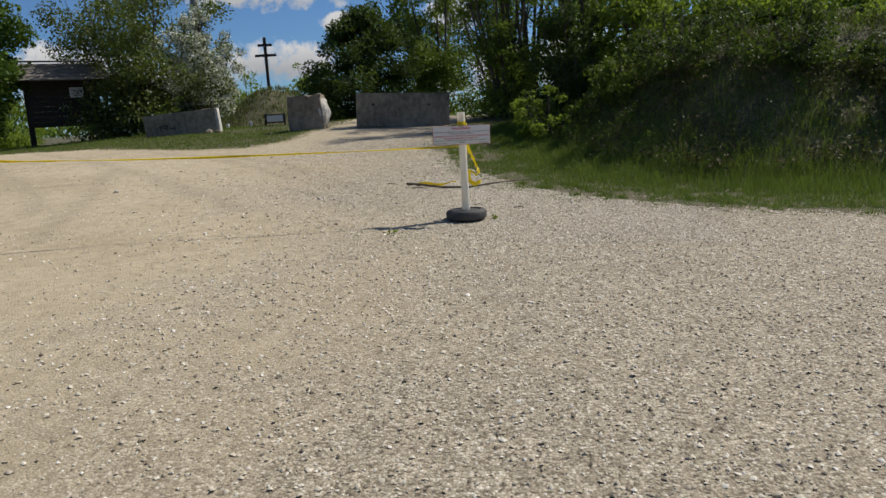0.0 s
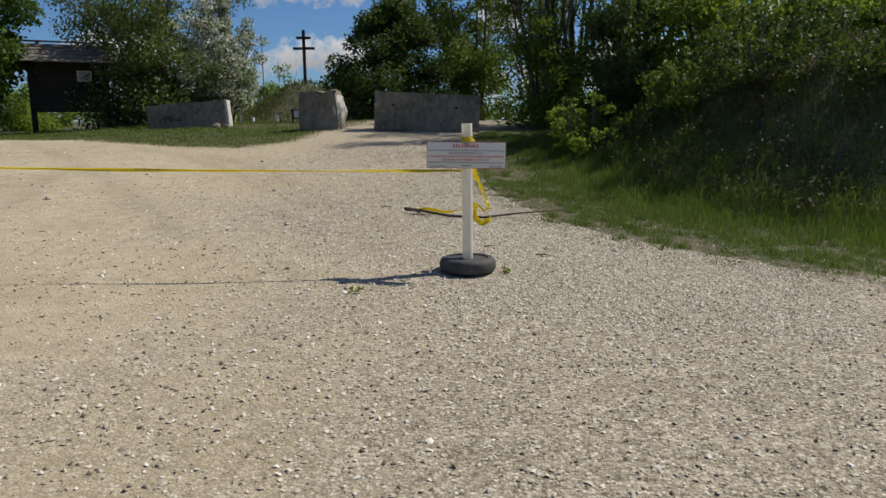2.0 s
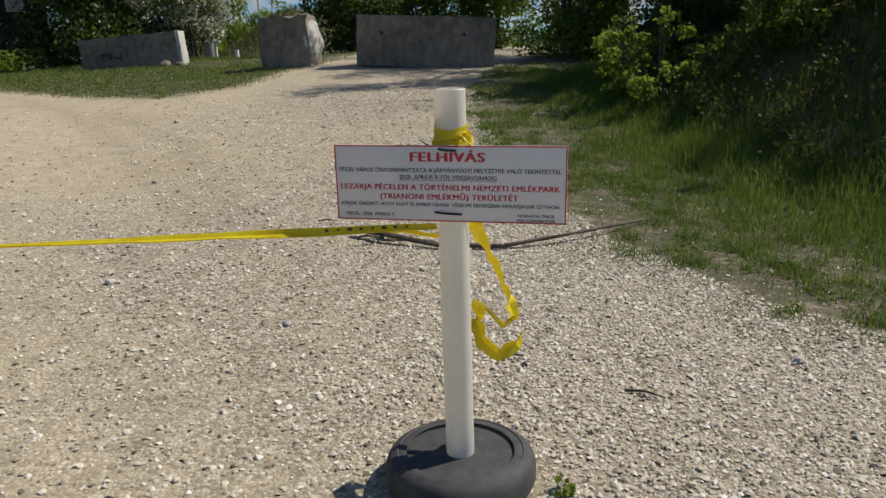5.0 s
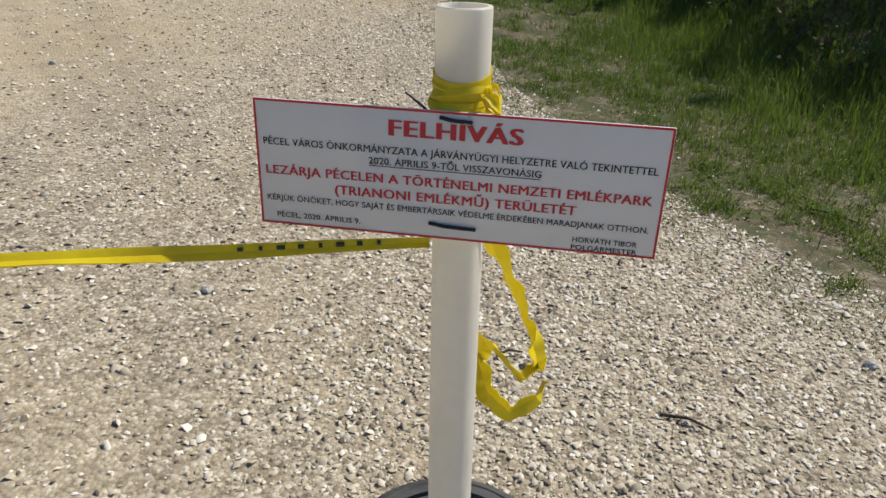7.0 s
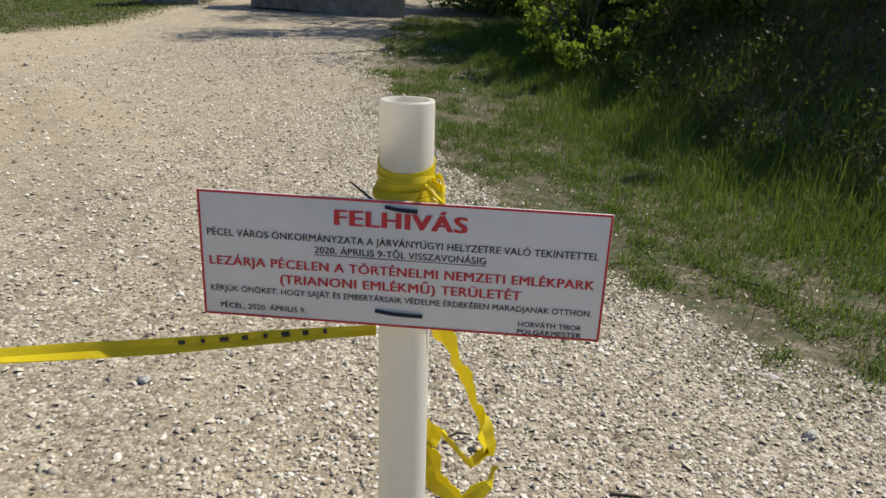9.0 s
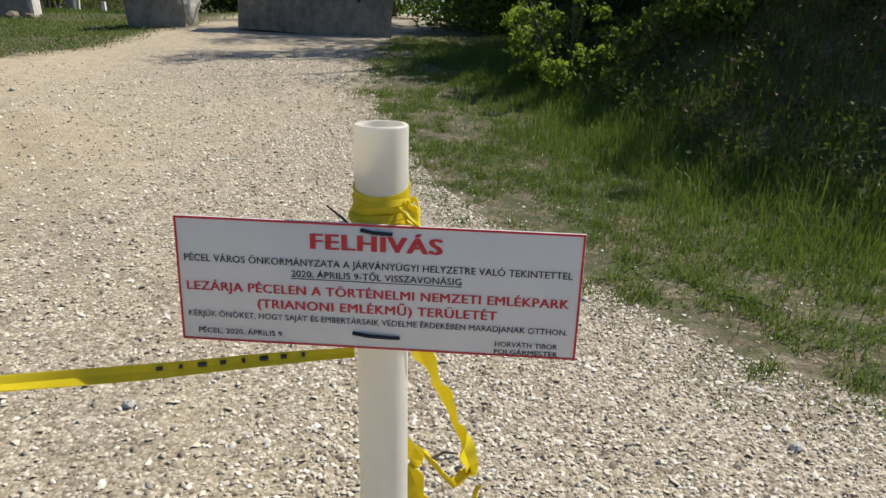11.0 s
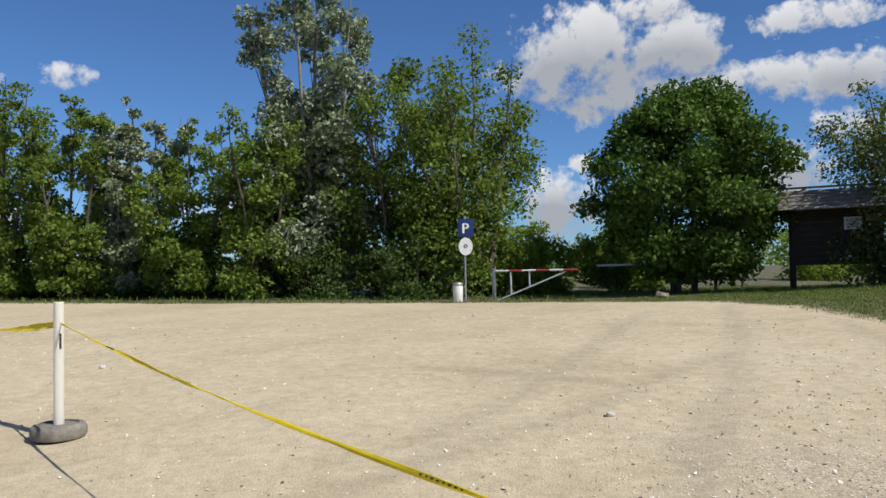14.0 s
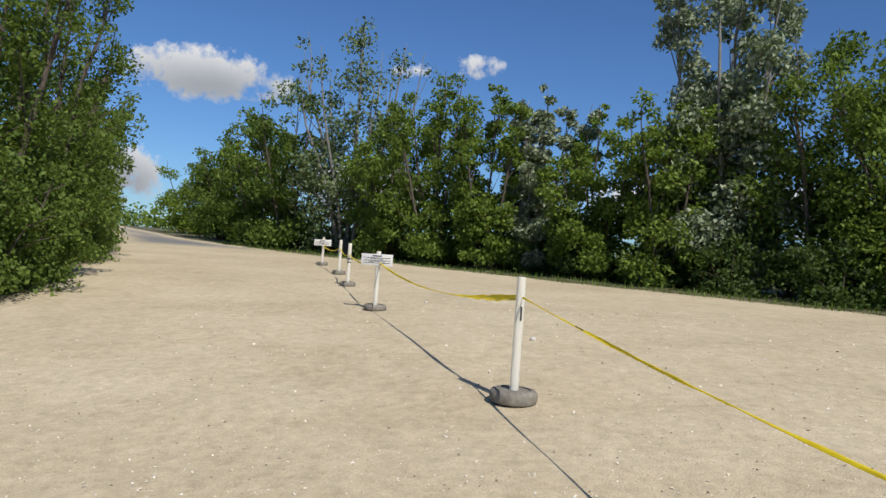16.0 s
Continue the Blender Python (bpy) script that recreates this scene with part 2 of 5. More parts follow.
STEEL = worn("galvanised_steel", (0.26, 0.27, 0.28), (0.42, 0.43, 0.44), 0.45, 30, 4, 0.1, 0.001, metal=0.7)
WHITE_PAINT = worn("white_paint", (0.62, 0.62, 0.60), (0.80, 0.80, 0.78), 0.5, 24, 3, 0.15, 0.002)
RED_PAINT = worn("faded_red_paint", (0.30, 0.03, 0.03), (0.45, 0.06, 0.05), 0.5)
BLUE_PAINT = worn("blue_sign_film", (0.008, 0.022, 0.10), (0.014, 0.034, 0.14), 0.4)
PYLON = worn("grey_spun_concrete", (0.20, 0.185, 0.165), (0.34, 0.32, 0.29), 0.9, 8, 1, 0.3, 0.01)
LEAF_MAPLE = leafy("maple_leaves", (0.034, 0.078, 0.010), (0.10, 0.175, 0.026), 0.22)
LEAF_MIX = leafy("mixed_tree_leaves", (0.065, 0.118, 0.017), (0.205, 0.28, 0.048), 0.42)
LEAF_SILVER = leafy("silver_poplar_leaves", (0.07, 0.11, 0.035), (0.38, 0.42, 0.30), 0.3)
LEAF_YOUNG = leafy("young_and_sunlit_yellow_green_leaves", (0.12, 0.19, 0.025), (0.26, 0.34, 0.05), 0.55)
# dark foliage; on the bank and under the row it carries painted shade
LEAF_DARK = leafy("dark_and_shaded_shrub_leaves", (0.024, 0.048, 0.012), (0.07, 0.11, 0.025), 0.3)
LEAF_POPLAR = leafy("grey_green_poplar_leaves", (0.06, 0.10, 0.035), (0.19, 0.24, 0.12), 0.3)
LEAF_OLIVE = leafy("olive_hawthorn_leaves", (0.065, 0.095, 0.02), (0.15, 0.18, 0.05), 0.35)
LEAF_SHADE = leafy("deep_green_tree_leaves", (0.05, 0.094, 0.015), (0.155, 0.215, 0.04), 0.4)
BLOSSOM = leafy("white_blossom", (0.55, 0.56, 0.48), (0.80, 0.80, 0.74), 0.3)
GRASS = leafy("grass_blades", (0.06, 0.11, 0.016), (0.18, 0.25, 0.05), 0.42, 0.55)
DRY_GRASS = leafy("dry_bank_grass", (0.06, 0.075, 0.022), (0.17, 0.16, 0.06), 0.3, 0.6)
DEAD_LEAF = leafy("brown_bank_shade_leaves", (0.045, 0.032, 0.018), (0.15, 0.11, 0.06), 0.15, 0.7)
STRAW = leafy("bleached_straw", (0.16, 0.13, 0.07), (0.34, 0.29, 0.17), 0.2, 0.7)
STONES = islands("crushed_limestone", [(0.0, (0.13, 0.108, 0.08)), (0.15, (0.40, 0.345, 0.255)), (0.65, (0.63, 0.565, 0.44)), (0.9, (0.78, 0.725, 0.605)), (1.0, (0.90, 0.86, 0.77))])


# ---- mesh helpers ----
def mesh_from(name, verts, faces, mat=None, smooth_faces=False):
    """A mesh from arrays: vertices (n, 3) and faces that all have the same number of corners (m, k)."""
    me = bpy.data.meshes.new(name)
    verts, faces = np.asarray(verts, np.float32), np.asarray(faces, np.int32)
    m, k = faces.shape
    me.vertices.add(len(verts))
    me.vertices.foreach_set("co", verts.ravel())
    me.loops.add(m * k)
    me.loops.foreach_set("vertex_index", faces.ravel())
    me.polygons.add(m)
    me.polygons.foreach_set("loop_start", np.arange(0, m * k, k, dtype=np.int32))
    if smooth_faces:
        me.polygons.foreach_set("use_smooth", np.ones(m, bool))
    me.update(calc_edges=True)
    if mat:
        me.materials.append(mat)
    return me


def thing(name, label, category, x=0.0, y=0.0, z=0.0, rz=0.0, group="", kind=""):
    ob = new(name)
    ob.matrix_basis = pose(x, y, z, 0, 0, rz)
    return tagged(ob, label, category, group, kind)


def part(name, bm, mat, parent, label="", flat=False):
    me = bpy.data.meshes.new(name)
    bmesh.ops.recalc_face_normals(bm, faces=bm.faces)
    if not flat:
        for f in bm.faces:
            f.smooth = True
        for e in bm.edges:
            if len(e.link_faces) == 2 and e.calc_face_angle(0) > 0.6:
                e.smooth = False
    bm.to_mesh(me)
    bm.free()
    me.materials.append(mat)
    ob = new(name, me)
    ob.parent = parent
    return tagged(ob, label)


def box(bm, w, d, h, m=Matrix(), bevel=0.0):
    """A box of that width, depth and height standing on the pose m, its edges rounded."""
    made = bmesh.ops.create_cube(bm, size=1.0, matrix=m @ Matrix.Translation((0, 0, h / 2)) @ Matrix.Diagonal((w, d, h, 1)))
    if bevel:
        edges = {e for v in made["verts"] for e in v.link_edges}
        bmesh.ops.bevel(bm, geom=list(edges), offset=bevel, segments=2, affect="EDGES", profile=0.6)
    return bm


def tube(bm, points, radii, sides=8, caps=True):
    """A tapered tube through the points."""
    rings = []
    pts = [Vector(p) for p in points]
    for i, p in enumerate(pts):
        way = (pts[min(i + 1, len(pts) - 1)] - pts[max(i - 1, 0)]).normalized()
        a = way.orthogonal().normalized() if abs(way.z) < 0.9 else Vector((1, 0, 0)).cross(way).normalized()
        if abs(way.z) < 0.9:
            a = Vector((0, 0, 1)).cross(way).normalized()
        b = way.cross(a)
        r = radii[i] if isinstance(radii, (list, tuple)) else radii
        rings.append([bm.verts.new(p + (a * math.cos(t) + b * math.sin(t)) * r) for t in np.arange(sides) * 2 * math.pi / sides])
    for r0, r1 in zip(rings[:-1], rings[1:]):
        for i in range(sides):
            bm.faces.new((r0[i], r0[(i + 1) % sides], r1[(i + 1) % sides], r1[i]))
    if caps:
        bm.faces.new(rings[0][::-1])
        bm.faces.new(rings[-1])
    return bm


def lathe(bm, profile, sides=48, m=Matrix()):
    """A body of revolution; the profile is a closed or open row of (radius, z)."""
    rings = [[bm.verts.new(m @ Vector((r * math.cos(t), r * math.sin(t), z))) for t in np.arange(sides) * 2 * math.pi / sides] for r, z in profile]
    for r0, r1 in zip(rings[:-1], rings[1:]):
        for i in range(sides):
            bm.faces.new((r0[i], r0[(i + 1) % sides], r1[(i + 1) % sides], r1[i]))
    return bm


def roughen(bm, amount, scale, seed=0.0):
    for v in bm.verts:
        n = noise.noise_vector(v.co * scale + Vector((seed, seed * 1.7, 0)))
        v.co += n * amount
    return bm


# ---- ground ----
def axis(fine, step, far):
    a = list(np.arange(fine[0], fine[1] + 1e-6, step))
    out, s = [], step
    x = fine[1]
    while x < far:
        s *= 1.22
        x += s
        out.append(x)
    low, s, x = [], step, fine[0]
    while x > -far:
        s *= 1.22
        x -= s
        low.append(x)
    return np.array(low[::-1] + a + out)


gxs, gys = axis((-34, 12), 0.2, 2500), axis((-18, 26), 0.2, 2500)
GX, GY = np.meshgrid(gxs, gys)
GZ = height(GX, GY)
nx, ny = len(gxs), len(gys)
idx = np.arange(nx * ny).reshape(ny, nx)
faces = np.stack([idx[:-1, :-1], idx[:-1, 1:], idx[1:, 1:], idx[1:, :-1]], -1).reshape(-1, 4)
ground_mesh = mesh_from("ground", np.stack([GX, GY, GZ], -1).reshape(-1, 3), faces, None, True)
fx, fy = GX.ravel(), GY.ravel()
e_s, n_s, s_s = side(EAST, fx, fy), -side(NORTH, fx, fy), -side(SOUTH, fx, fy)
grassy = np.maximum(np.maximum(e_s, n_s), s_s) - 2.0 * np.exp(-((fx + 14.8) ** 2 / 9.0 + (fy - 33.6) ** 2 / 7.0))
attr = ground_mesh.attributes.new("green", "FLOAT", "POINT")
attr.data.foreach_set("value", np.clip(grassy, -4, 4).astype(np.float32))
# coarse grey stone lies along the eastern half and up the drive, pale trodden soil on the lot
coarse = -(fx + 1.7 + 1.6 * smooth(-1.0, 2.0, fy) + 1.0 * smooth(4.0, 8.0, fy) + np.clip(-fy - 2, 0, 8) * 0.32) * 0.85
attr = ground_mesh.attributes.new("coarse", "FLOAT", "POINT")
attr.data.foreach_set("value", np.clip(-coarse, -4, 4).astype(np.float32))
road_s = np.maximum(np.maximum(n_s, s_s), -(-fx - 33.0) * 0.35)
attr = ground_mesh.attributes.new("tar", "FLOAT", "POINT")
attr.data.foreach_set("value", np.clip(-road_s, -4, 4).astype(np.float32))
# wheel tracks curving over the lot
TRACKS = [[(-2.9, 0.4), (-3.6, 1.2), (-4.7, 2.4), (-6.3, 4.0), (-9.5, 7.2)], [(-2.3, 2.4), (-3.2, 3.4), (-4.4, 4.7), (-6.3, 6.5), (-8.4, 8.0)], [(-8.8, 1.2), (-7.9, 1.9), (-7.2, 2.2), (-6.6, 2.6)],
          [(-4.6, -1.5), (-5.7, 1.4), (-7.2, 4.6)], [(-5.7, 0.2), (-6.5, 1.4), (-8.5, 3.5), (-11.9, 7.0)], [(-1.7, 2.0), (-2.5, 3.2), (-3.8, 4.8), (-5.7, 6.5)], [(-4.1, 1.5), (-5.5, 3.2), (-8.0, 5.6), (-11.7, 8.8)]]
track = np.zeros(len(fx))
for line in TRACKS:
    track = np.maximum(track, np.exp(-(side(line, fx, fy) / 0.14) ** 2))
attr = ground_mesh.attributes.new("track", "FLOAT", "POINT")
attr.data.foreach_set("value", track.astype(np.float32))
gm, nt, gb = material("ground_soil_gravel_and_turf")


def attribute(nt, name):
    a = nt.nodes.new("ShaderNodeAttribute")
    a.attribute_name = name
    return a.outputs["Fac"]


def vor_of(nt, scale, feature="F1", out="Distance"):
    tc = nt.nodes.new("ShaderNodeTexCoord")
    v = nt.nodes.new("ShaderNodeTexVoronoi")
    v.feature = feature
    v.inputs["Scale"].default_value = scale
    nt.links.new(tc.outputs["Object"], v.inputs["Vector"])
    return v.outputs[out]


big, mid, fine = noise_of(nt, 0.35, 5), noise_of(nt, 2.2, 6), noise_of(nt, 60, 6, 0.7)
cell, cell_d = vor_of(nt, 62.0, "F1", "Color"), vor_of(nt, 62.0)
sep = nt.nodes.new("ShaderNodeSeparateColor")
nt.links.new(cell, sep.inputs[0])
soil = ramp_of(nt, math_of(nt, "MULTIPLY_ADD", big, 0.6, math_of(nt, "MULTIPLY", mid, 0.4)), [(0.35, (0.46, 0.377, 0.243)), (0.52, (0.555, 0.464, 0.315)), (0.68, (0.62, 0.53, 0.377))])
soil = mix_of(nt, 0.5, soil, ramp_of(nt, fine, [(0.3, (0.72, 0.72, 0.72)), (0.66, (1.0, 1.0, 1.0))]), "MULTIPLY")
chips = ramp_of(nt, sep.outputs[0], [(0.0, (0.17, 0.143, 0.105)), (0.2, (0.38, 0.33, 0.25)), (0.7, (0.53, 0.47, 0.36)), (0.93, (0.70, 0.64, 0.53)), (1.0, (0.84, 0.80, 0.70))])
# shadows between the stones, painted as dark spots
gap_shade = ramp_of(nt, noise_of(nt, 38, 4, 0.75), [(0.36, (0.30, 0.28, 0.25)), (0.47, (1, 1, 1))])
blot = ramp_of(nt, noise_of(nt, 7, 5, 0.7), [(0.3, (0.70, 0.69, 0.66)), (0.65, (1.08, 1.07, 1.05))])
chips = mix_of(nt, 0.9, mix_of(nt, 1.0, chips, (1.0, 0.985, 0.96), "MULTIPLY"), gap_shade, "MULTIPLY")
chips = mix_of(nt, 0.9, chips, blot, "MULTIPLY")
soil = mix_of(nt, 0.7, soil, blot, "MULTIPLY")
# shade in the gaps painted too: chips darken towards their cell edges
chips = mix_of(nt, 0.6, chips, ramp_of(nt, cell_d, [(0.25, (1, 1, 1)), (0.75, (0.45, 0.43, 0.40))]), "MULTIPLY")
k = math_of(nt, "MULTIPLY_ADD", attribute(nt, "coarse"), 0.30, math_of(nt, "MULTIPLY_ADD", mid, 0.9, math_of(nt, "MULTIPLY_ADD", big, 2.2, -1.24)), True)
bare = mix_of(nt, k, mix_of(nt, math_of(nt, "MULTIPLY", sep.outputs[1], 0.28), soil, chips), chips)
# verge dirt, its tone lowered to stand for small shadows
dirt = ramp_of(nt, noise_of(nt, 9, 6, 0.7), [(0.3, (0.06, 0.045, 0.028)), (0.7, (0.18, 0.14, 0.088))])
# bare soil patches, with the shade of their troughs put into the colour
soil_and_shade_patch = ramp_of(nt, noise_of(nt, 4.5, 6, 0.75), [(0.44, (0, 0, 0)), (0.54, (1, 1, 1))])
turf = ramp_of(nt, math_of(nt, "MULTIPLY_ADD", noise_of(nt, 14, 6, 0.7), 0.6, math_of(nt, "MULTIPLY", mid, 0.4)), [(0.3, (0.020, 0.036, 0.008)), (0.46, (0.045, 0.062, 0.013)), (0.57, (0.075, 0.078, 0.025)), (0.70, (0.125, 0.108, 0.05))])
earth = ramp_of(nt, noise_of(nt, 26, 5, 0.7), [(0.34, (0.030, 0.023, 0.014)), (0.5, (0.12, 0.094, 0.056)), (0.64, (0.30, 0.25, 0.17))])
turf = mix_of(nt, math_of(nt, "MULTIPLY", soil_and_shade_patch, 0.75), turf, earth)
green = attribute(nt, "green")
g1 = math_of(nt, "MULTIPLY_ADD", green, 2.2, math_of(nt, "MULTIPLY_ADD", noise_of(nt, 5.0, 6, 0.7), 3.4, -1.7), True)
g2 = math_of(nt, "MULTIPLY_ADD", green, 1.5, math_of(nt, "MULTIPLY_ADD", noise_of(nt, 3.0, 6, 0.75), 4.2, -1.95), True)
tar = ramp_of(nt, noise_of(nt, 30, 5), [(0.3, (0.13, 0.125, 0.125)), (0.7, (0.21, 0.205, 0.20))])
t1 = math_of(nt, "MULTIPLY_ADD", attribute(nt, "tar"), 0.8, math_of(nt, "MULTIPLY_ADD", mid, 1.2, -0.9), True)
trk = math_of(nt, "MULTIPLY", attribute(nt, "track"), math_of(nt, "MULTIPLY_ADD", mid, 1.6, -0.05, True))
bare = mix_of(nt, math_of(nt, "MULTIPLY", trk, 0.52), bare, mix_of(nt, 0.8, bare, (0.19, 0.16, 0.115)))
col = mix_of(nt, t1, bare, tar)
col = mix_of(nt, g1, col, dirt)
col = mix_of(nt, g2, col, turf)
nt.links.new(col, gb.inputs["Base Color"])
gb.inputs["Roughness"].default_value = 0.95
bump_of(nt, gb, math_of(nt, "MULTIPLY_ADD", cell_d, -0.6, math_of(nt, "MULTIPLY", fine, 0.6)), 0.6, 0.012)
ground_mesh.materials.append(gm)
ground = tagged(new("ground", ground_mesh), "pale trodden soil and crushed gravel edged with grass", "ground", "", "structure")


# ---- plants ----
rng = np.random.default_rng(7)


def leaf_cloud(centres, radii, count, size, rng, flat=0.75, aspect=0.62):
    """Leaves of four corners, folded along the middle, scattered in soft clumps."""
    centres, radii = np.asarray(centres), np.asarray(radii)
    w = radii ** 2
    pick = rng.choice(len(centres), count, p=w / w.sum())
    off = rng.normal(0, 1, (count, 3))
    off /= np.linalg.norm(off, axis=1)[:, None] + 1e-9
    off *= (rng.random(count) ** 0.45)[:, None] * radii[pick][:, None]
    off[:, 2] *= flat
    c = centres[pick] + off
    a = rng.normal(0, 1, (count, 3)) + off / (radii[pick][:, None]) * 0.8
    a[:, 2] -= 0.25
    a /= np.linalg.norm(a, axis=1)[:, None] + 1e-9
    n = rng.normal(0, 1, (count, 3)) + np.array([0, 0, 0.9])
    b = np.cross(a, n)
    b /= np.linalg.norm(b, axis=1)[:, None] + 1e-9
    u = np.cross(b, a)
    s = (size * rng.uniform(0.6, 1.35, count))[:, None]
    v = np.stack([c - a * s * 0.5, c + b * s * aspect * 0.5 + u * s * 0.12, c + a * s * 0.5, c - b * s * aspect * 0.5 + u * s * 0.12], 1).reshape(-1, 3)
    return v, np.arange(count * 4).reshape(-1, 4)


def plant(name, label, category, x, y, tall, wide, base, leaf, count, size, mat, bark=BARK, clumps=60, shape="round", stems=1, seed=1, blossom=None, group="", clump=0.17, lean=(0, 0)):
    """A tree or shrub: tapered trunk, limbs that reach into the crown, and a crown of clumps of small leaves."""
    r = np.random.default_rng(seed)
    root = thing(name, label, category, x, y, gz(x, y) - 0.05, 0, group)
    cs, rs = [], []
    axes = []
    if shape == "leaders":
        for i in range(stems):
            ang = 2 * math.pi * (i + r.uniform(-0.3, 0.3)) / stems
            out = wide / 2 * r.uniform(0.4, 0.85) * (i > 0)
            top = tall * (1.0 if i == 0 else r.uniform(0.66, 0.97))
            axes.append([Vector((0.05 * wide * math.cos(ang), 0.05 * wide * math.sin(ang), 0)), Vector((0.45 * out * math.cos(ang), 0.45 * out * math.sin(ang), 0.35 * top)), Vector((0.85 * out * math.cos(ang), 0.85 * out * math.sin(ang), 0.72 * top)), Vector((out * math.cos(ang), out * math.sin(ang), top))])
        for i in range(clumps):
            ax = axes[i % stems]
            lowest = base / ax[3].z
            u = lowest + (1 - lowest) * r.random() ** 0.9
            f = u * 3
            k = min(2, int(f))
            p = ax[k].lerp(ax[k + 1], f - k)
            spread = wide * 0.27 * (1.06 - u) ** 0.55
            ang = r.random() * 2 * math.pi
            d = spread * r.random() ** 0.5
            cs.append((p.x + d * math.cos(ang) + lean[0] * u, p.y + d * math.sin(ang) + lean[1] * u, max(base + 0.1, p.z - 0.3 * d)))
            rs.append(wide * clump * r.uniform(0.55, 1.25) * (1.12 - 0.5 * u))
    while len(cs) < clumps:
        u = r.random()
        ang = r.random() * 2 * math.pi
        if shape == "round":
            prof = math.sin(math.pi * (0.10 + 0.86 * u)) ** 0.6
        elif shape == "tall":
            prof = (1 - u) ** 0.55 * (0.55 + 0.45 * math.sin(math.pi * min(1, u * 2.2)))
        elif shape == "spread":
            prof = math.sin(math.pi * (0.18 + 0.75 * u)) ** 0.8 * (0.75 + 0.25 * math.sin(ang * 3 + seed))
        else:
            prof = (1 - u ** 2.2) ** 0.5
        wob = 0.82 + 0.32 * noise.noise(Vector((math.cos(ang) * 1.6 + seed, math.sin(ang) * 1.6, u * 3.1)))
        rad = wide / 2 * prof * wob * (r.random() ** 0.38)
        z = base + (tall - base) * u
        cs.append((rad * math.cos(ang) + lean[0] * u, rad * math.sin(ang) + lean[1] * u, z))
        rs.append(wide * clump * r.uniform(0.55, 1.2) * (1.0 if shape != "tall" else 0.75 + 0.4 * (1 - u)))
    cs, rs = np.array(cs), np.array(rs)
    bm = bmesh.new()
    thick = 0.016 * tall + 0.02 * min(1.0, tall / 4) ** 2
    for s in range(stems):
        ox, oy = (0, 0) if stems == 1 else (r.uniform(-0.12, 0.12) * wide, r.uniform(-0.12, 0.12) * wide)
        if axes:
            pts = [axes[s][min(2, i // 2)].lerp(axes[s][min(2, i // 2) + 1], (i / 2 - min(2, i // 2))) + Vector(r.uniform(-1, 1, 3)) * 0.008 * tall * (0 < i < 6) for i in range(7)]
            top = pts[-1].z
            rad = [thick * (1.2 if i == 0 else 1) * (1 - 0.9 * i / 6) * 0.5 + 0.003 for i in range(7)]
            tube(bm, pts, rad, 8)
            for j in range(s, len(cs), stems):
                if r.random() > 0.6:
                    continue
                p1 = Vector(cs[j])
                i0 = min(5, max(0, int(p1.z * 0.86 / top * 6)))
                p0 = pts[i0]
                tube(bm, [p0, p0.lerp(p1, 0.5) + Vector((0, 0, 0.05)), p1], [rad[i0] * 0.4 + 0.004, rad[i0] * 0.25 + 0.004, 0.005], 4, False)
            continue
        top = base + (tall - base) * (0.8 if shape in ("round", "spread") else 0.93)
        pts, rad = [], []
        sway = r.uniform(-0.06, 0.06, 2) * tall
        for i in range(7):
            u = i / 6
            pts.append((ox + sway[0] * u * u + lean[0] * u + r.uniform(-1, 1) * 0.012 * tall * (i > 0), oy + sway[1] * u * u + lean[1] * u + r.uniform(-1, 1) * 0.012 * tall * (i > 0), top * u))
            rad.append(thick * (1.25 if i == 0 else 1) * (1 - 0.88 * u) / (stems ** 0.4) + 0.008)
        tube(bm, pts, rad, 8)
        order = np.argsort(r.random(len(cs)))[: max(6, 22 // stems)]
        for j in order:
            cx, cy, cz = cs[j]
            u0 = min(0.95, max(0.12, (cz - 0.35 * math.hypot(cx, cy)) / top * 0.85))
            f = u0 * 6
            i0 = min(5, int(f))
            p0 = Vector(pts[i0]).lerp(Vector(pts[i0 + 1]), f - i0)
            p1 = Vector((cx, cy, cz))
            mid_p = p0.lerp(p1, 0.5) + Vector((0, 0, -0.06 * (p1 - p0).length)) + Vector(r.uniform(-0.06, 0.06, 3)) * (p1 - p0).length
            t0 = thick * (1 - 0.85 * u0) * 0.5 / (stems ** 0.4) + 0.006
            tube(bm, [p0, mid_p, p1], [t0, t0 * 0.6, 0.006], 5, False)
    part("trunk", bm, bark, root)
    v, f = leaf_cloud(cs, rs, count, size, r)
    crown = new("crown", mesh_from("crown", v, f, mat))
    crown.parent = root
    if blossom:
        v, f = leaf_cloud(cs, rs * 1.04, blossom[0], blossom[1], r)
        flowers = new("blossom", mesh_from("blossom", v, f, BLOSSOM))
        flowers.parent = root
        tagged(flowers, "white spring blossom")
    return root


# ---- loose stones and grass ----
def scatter(n, x0, x1, y0, y1, keep, rng):
    x, y = rng.uniform(x0, x1, n), rng.uniform(y0, y1, n)
    k = keep(x, y)
    return x[k], y[k]


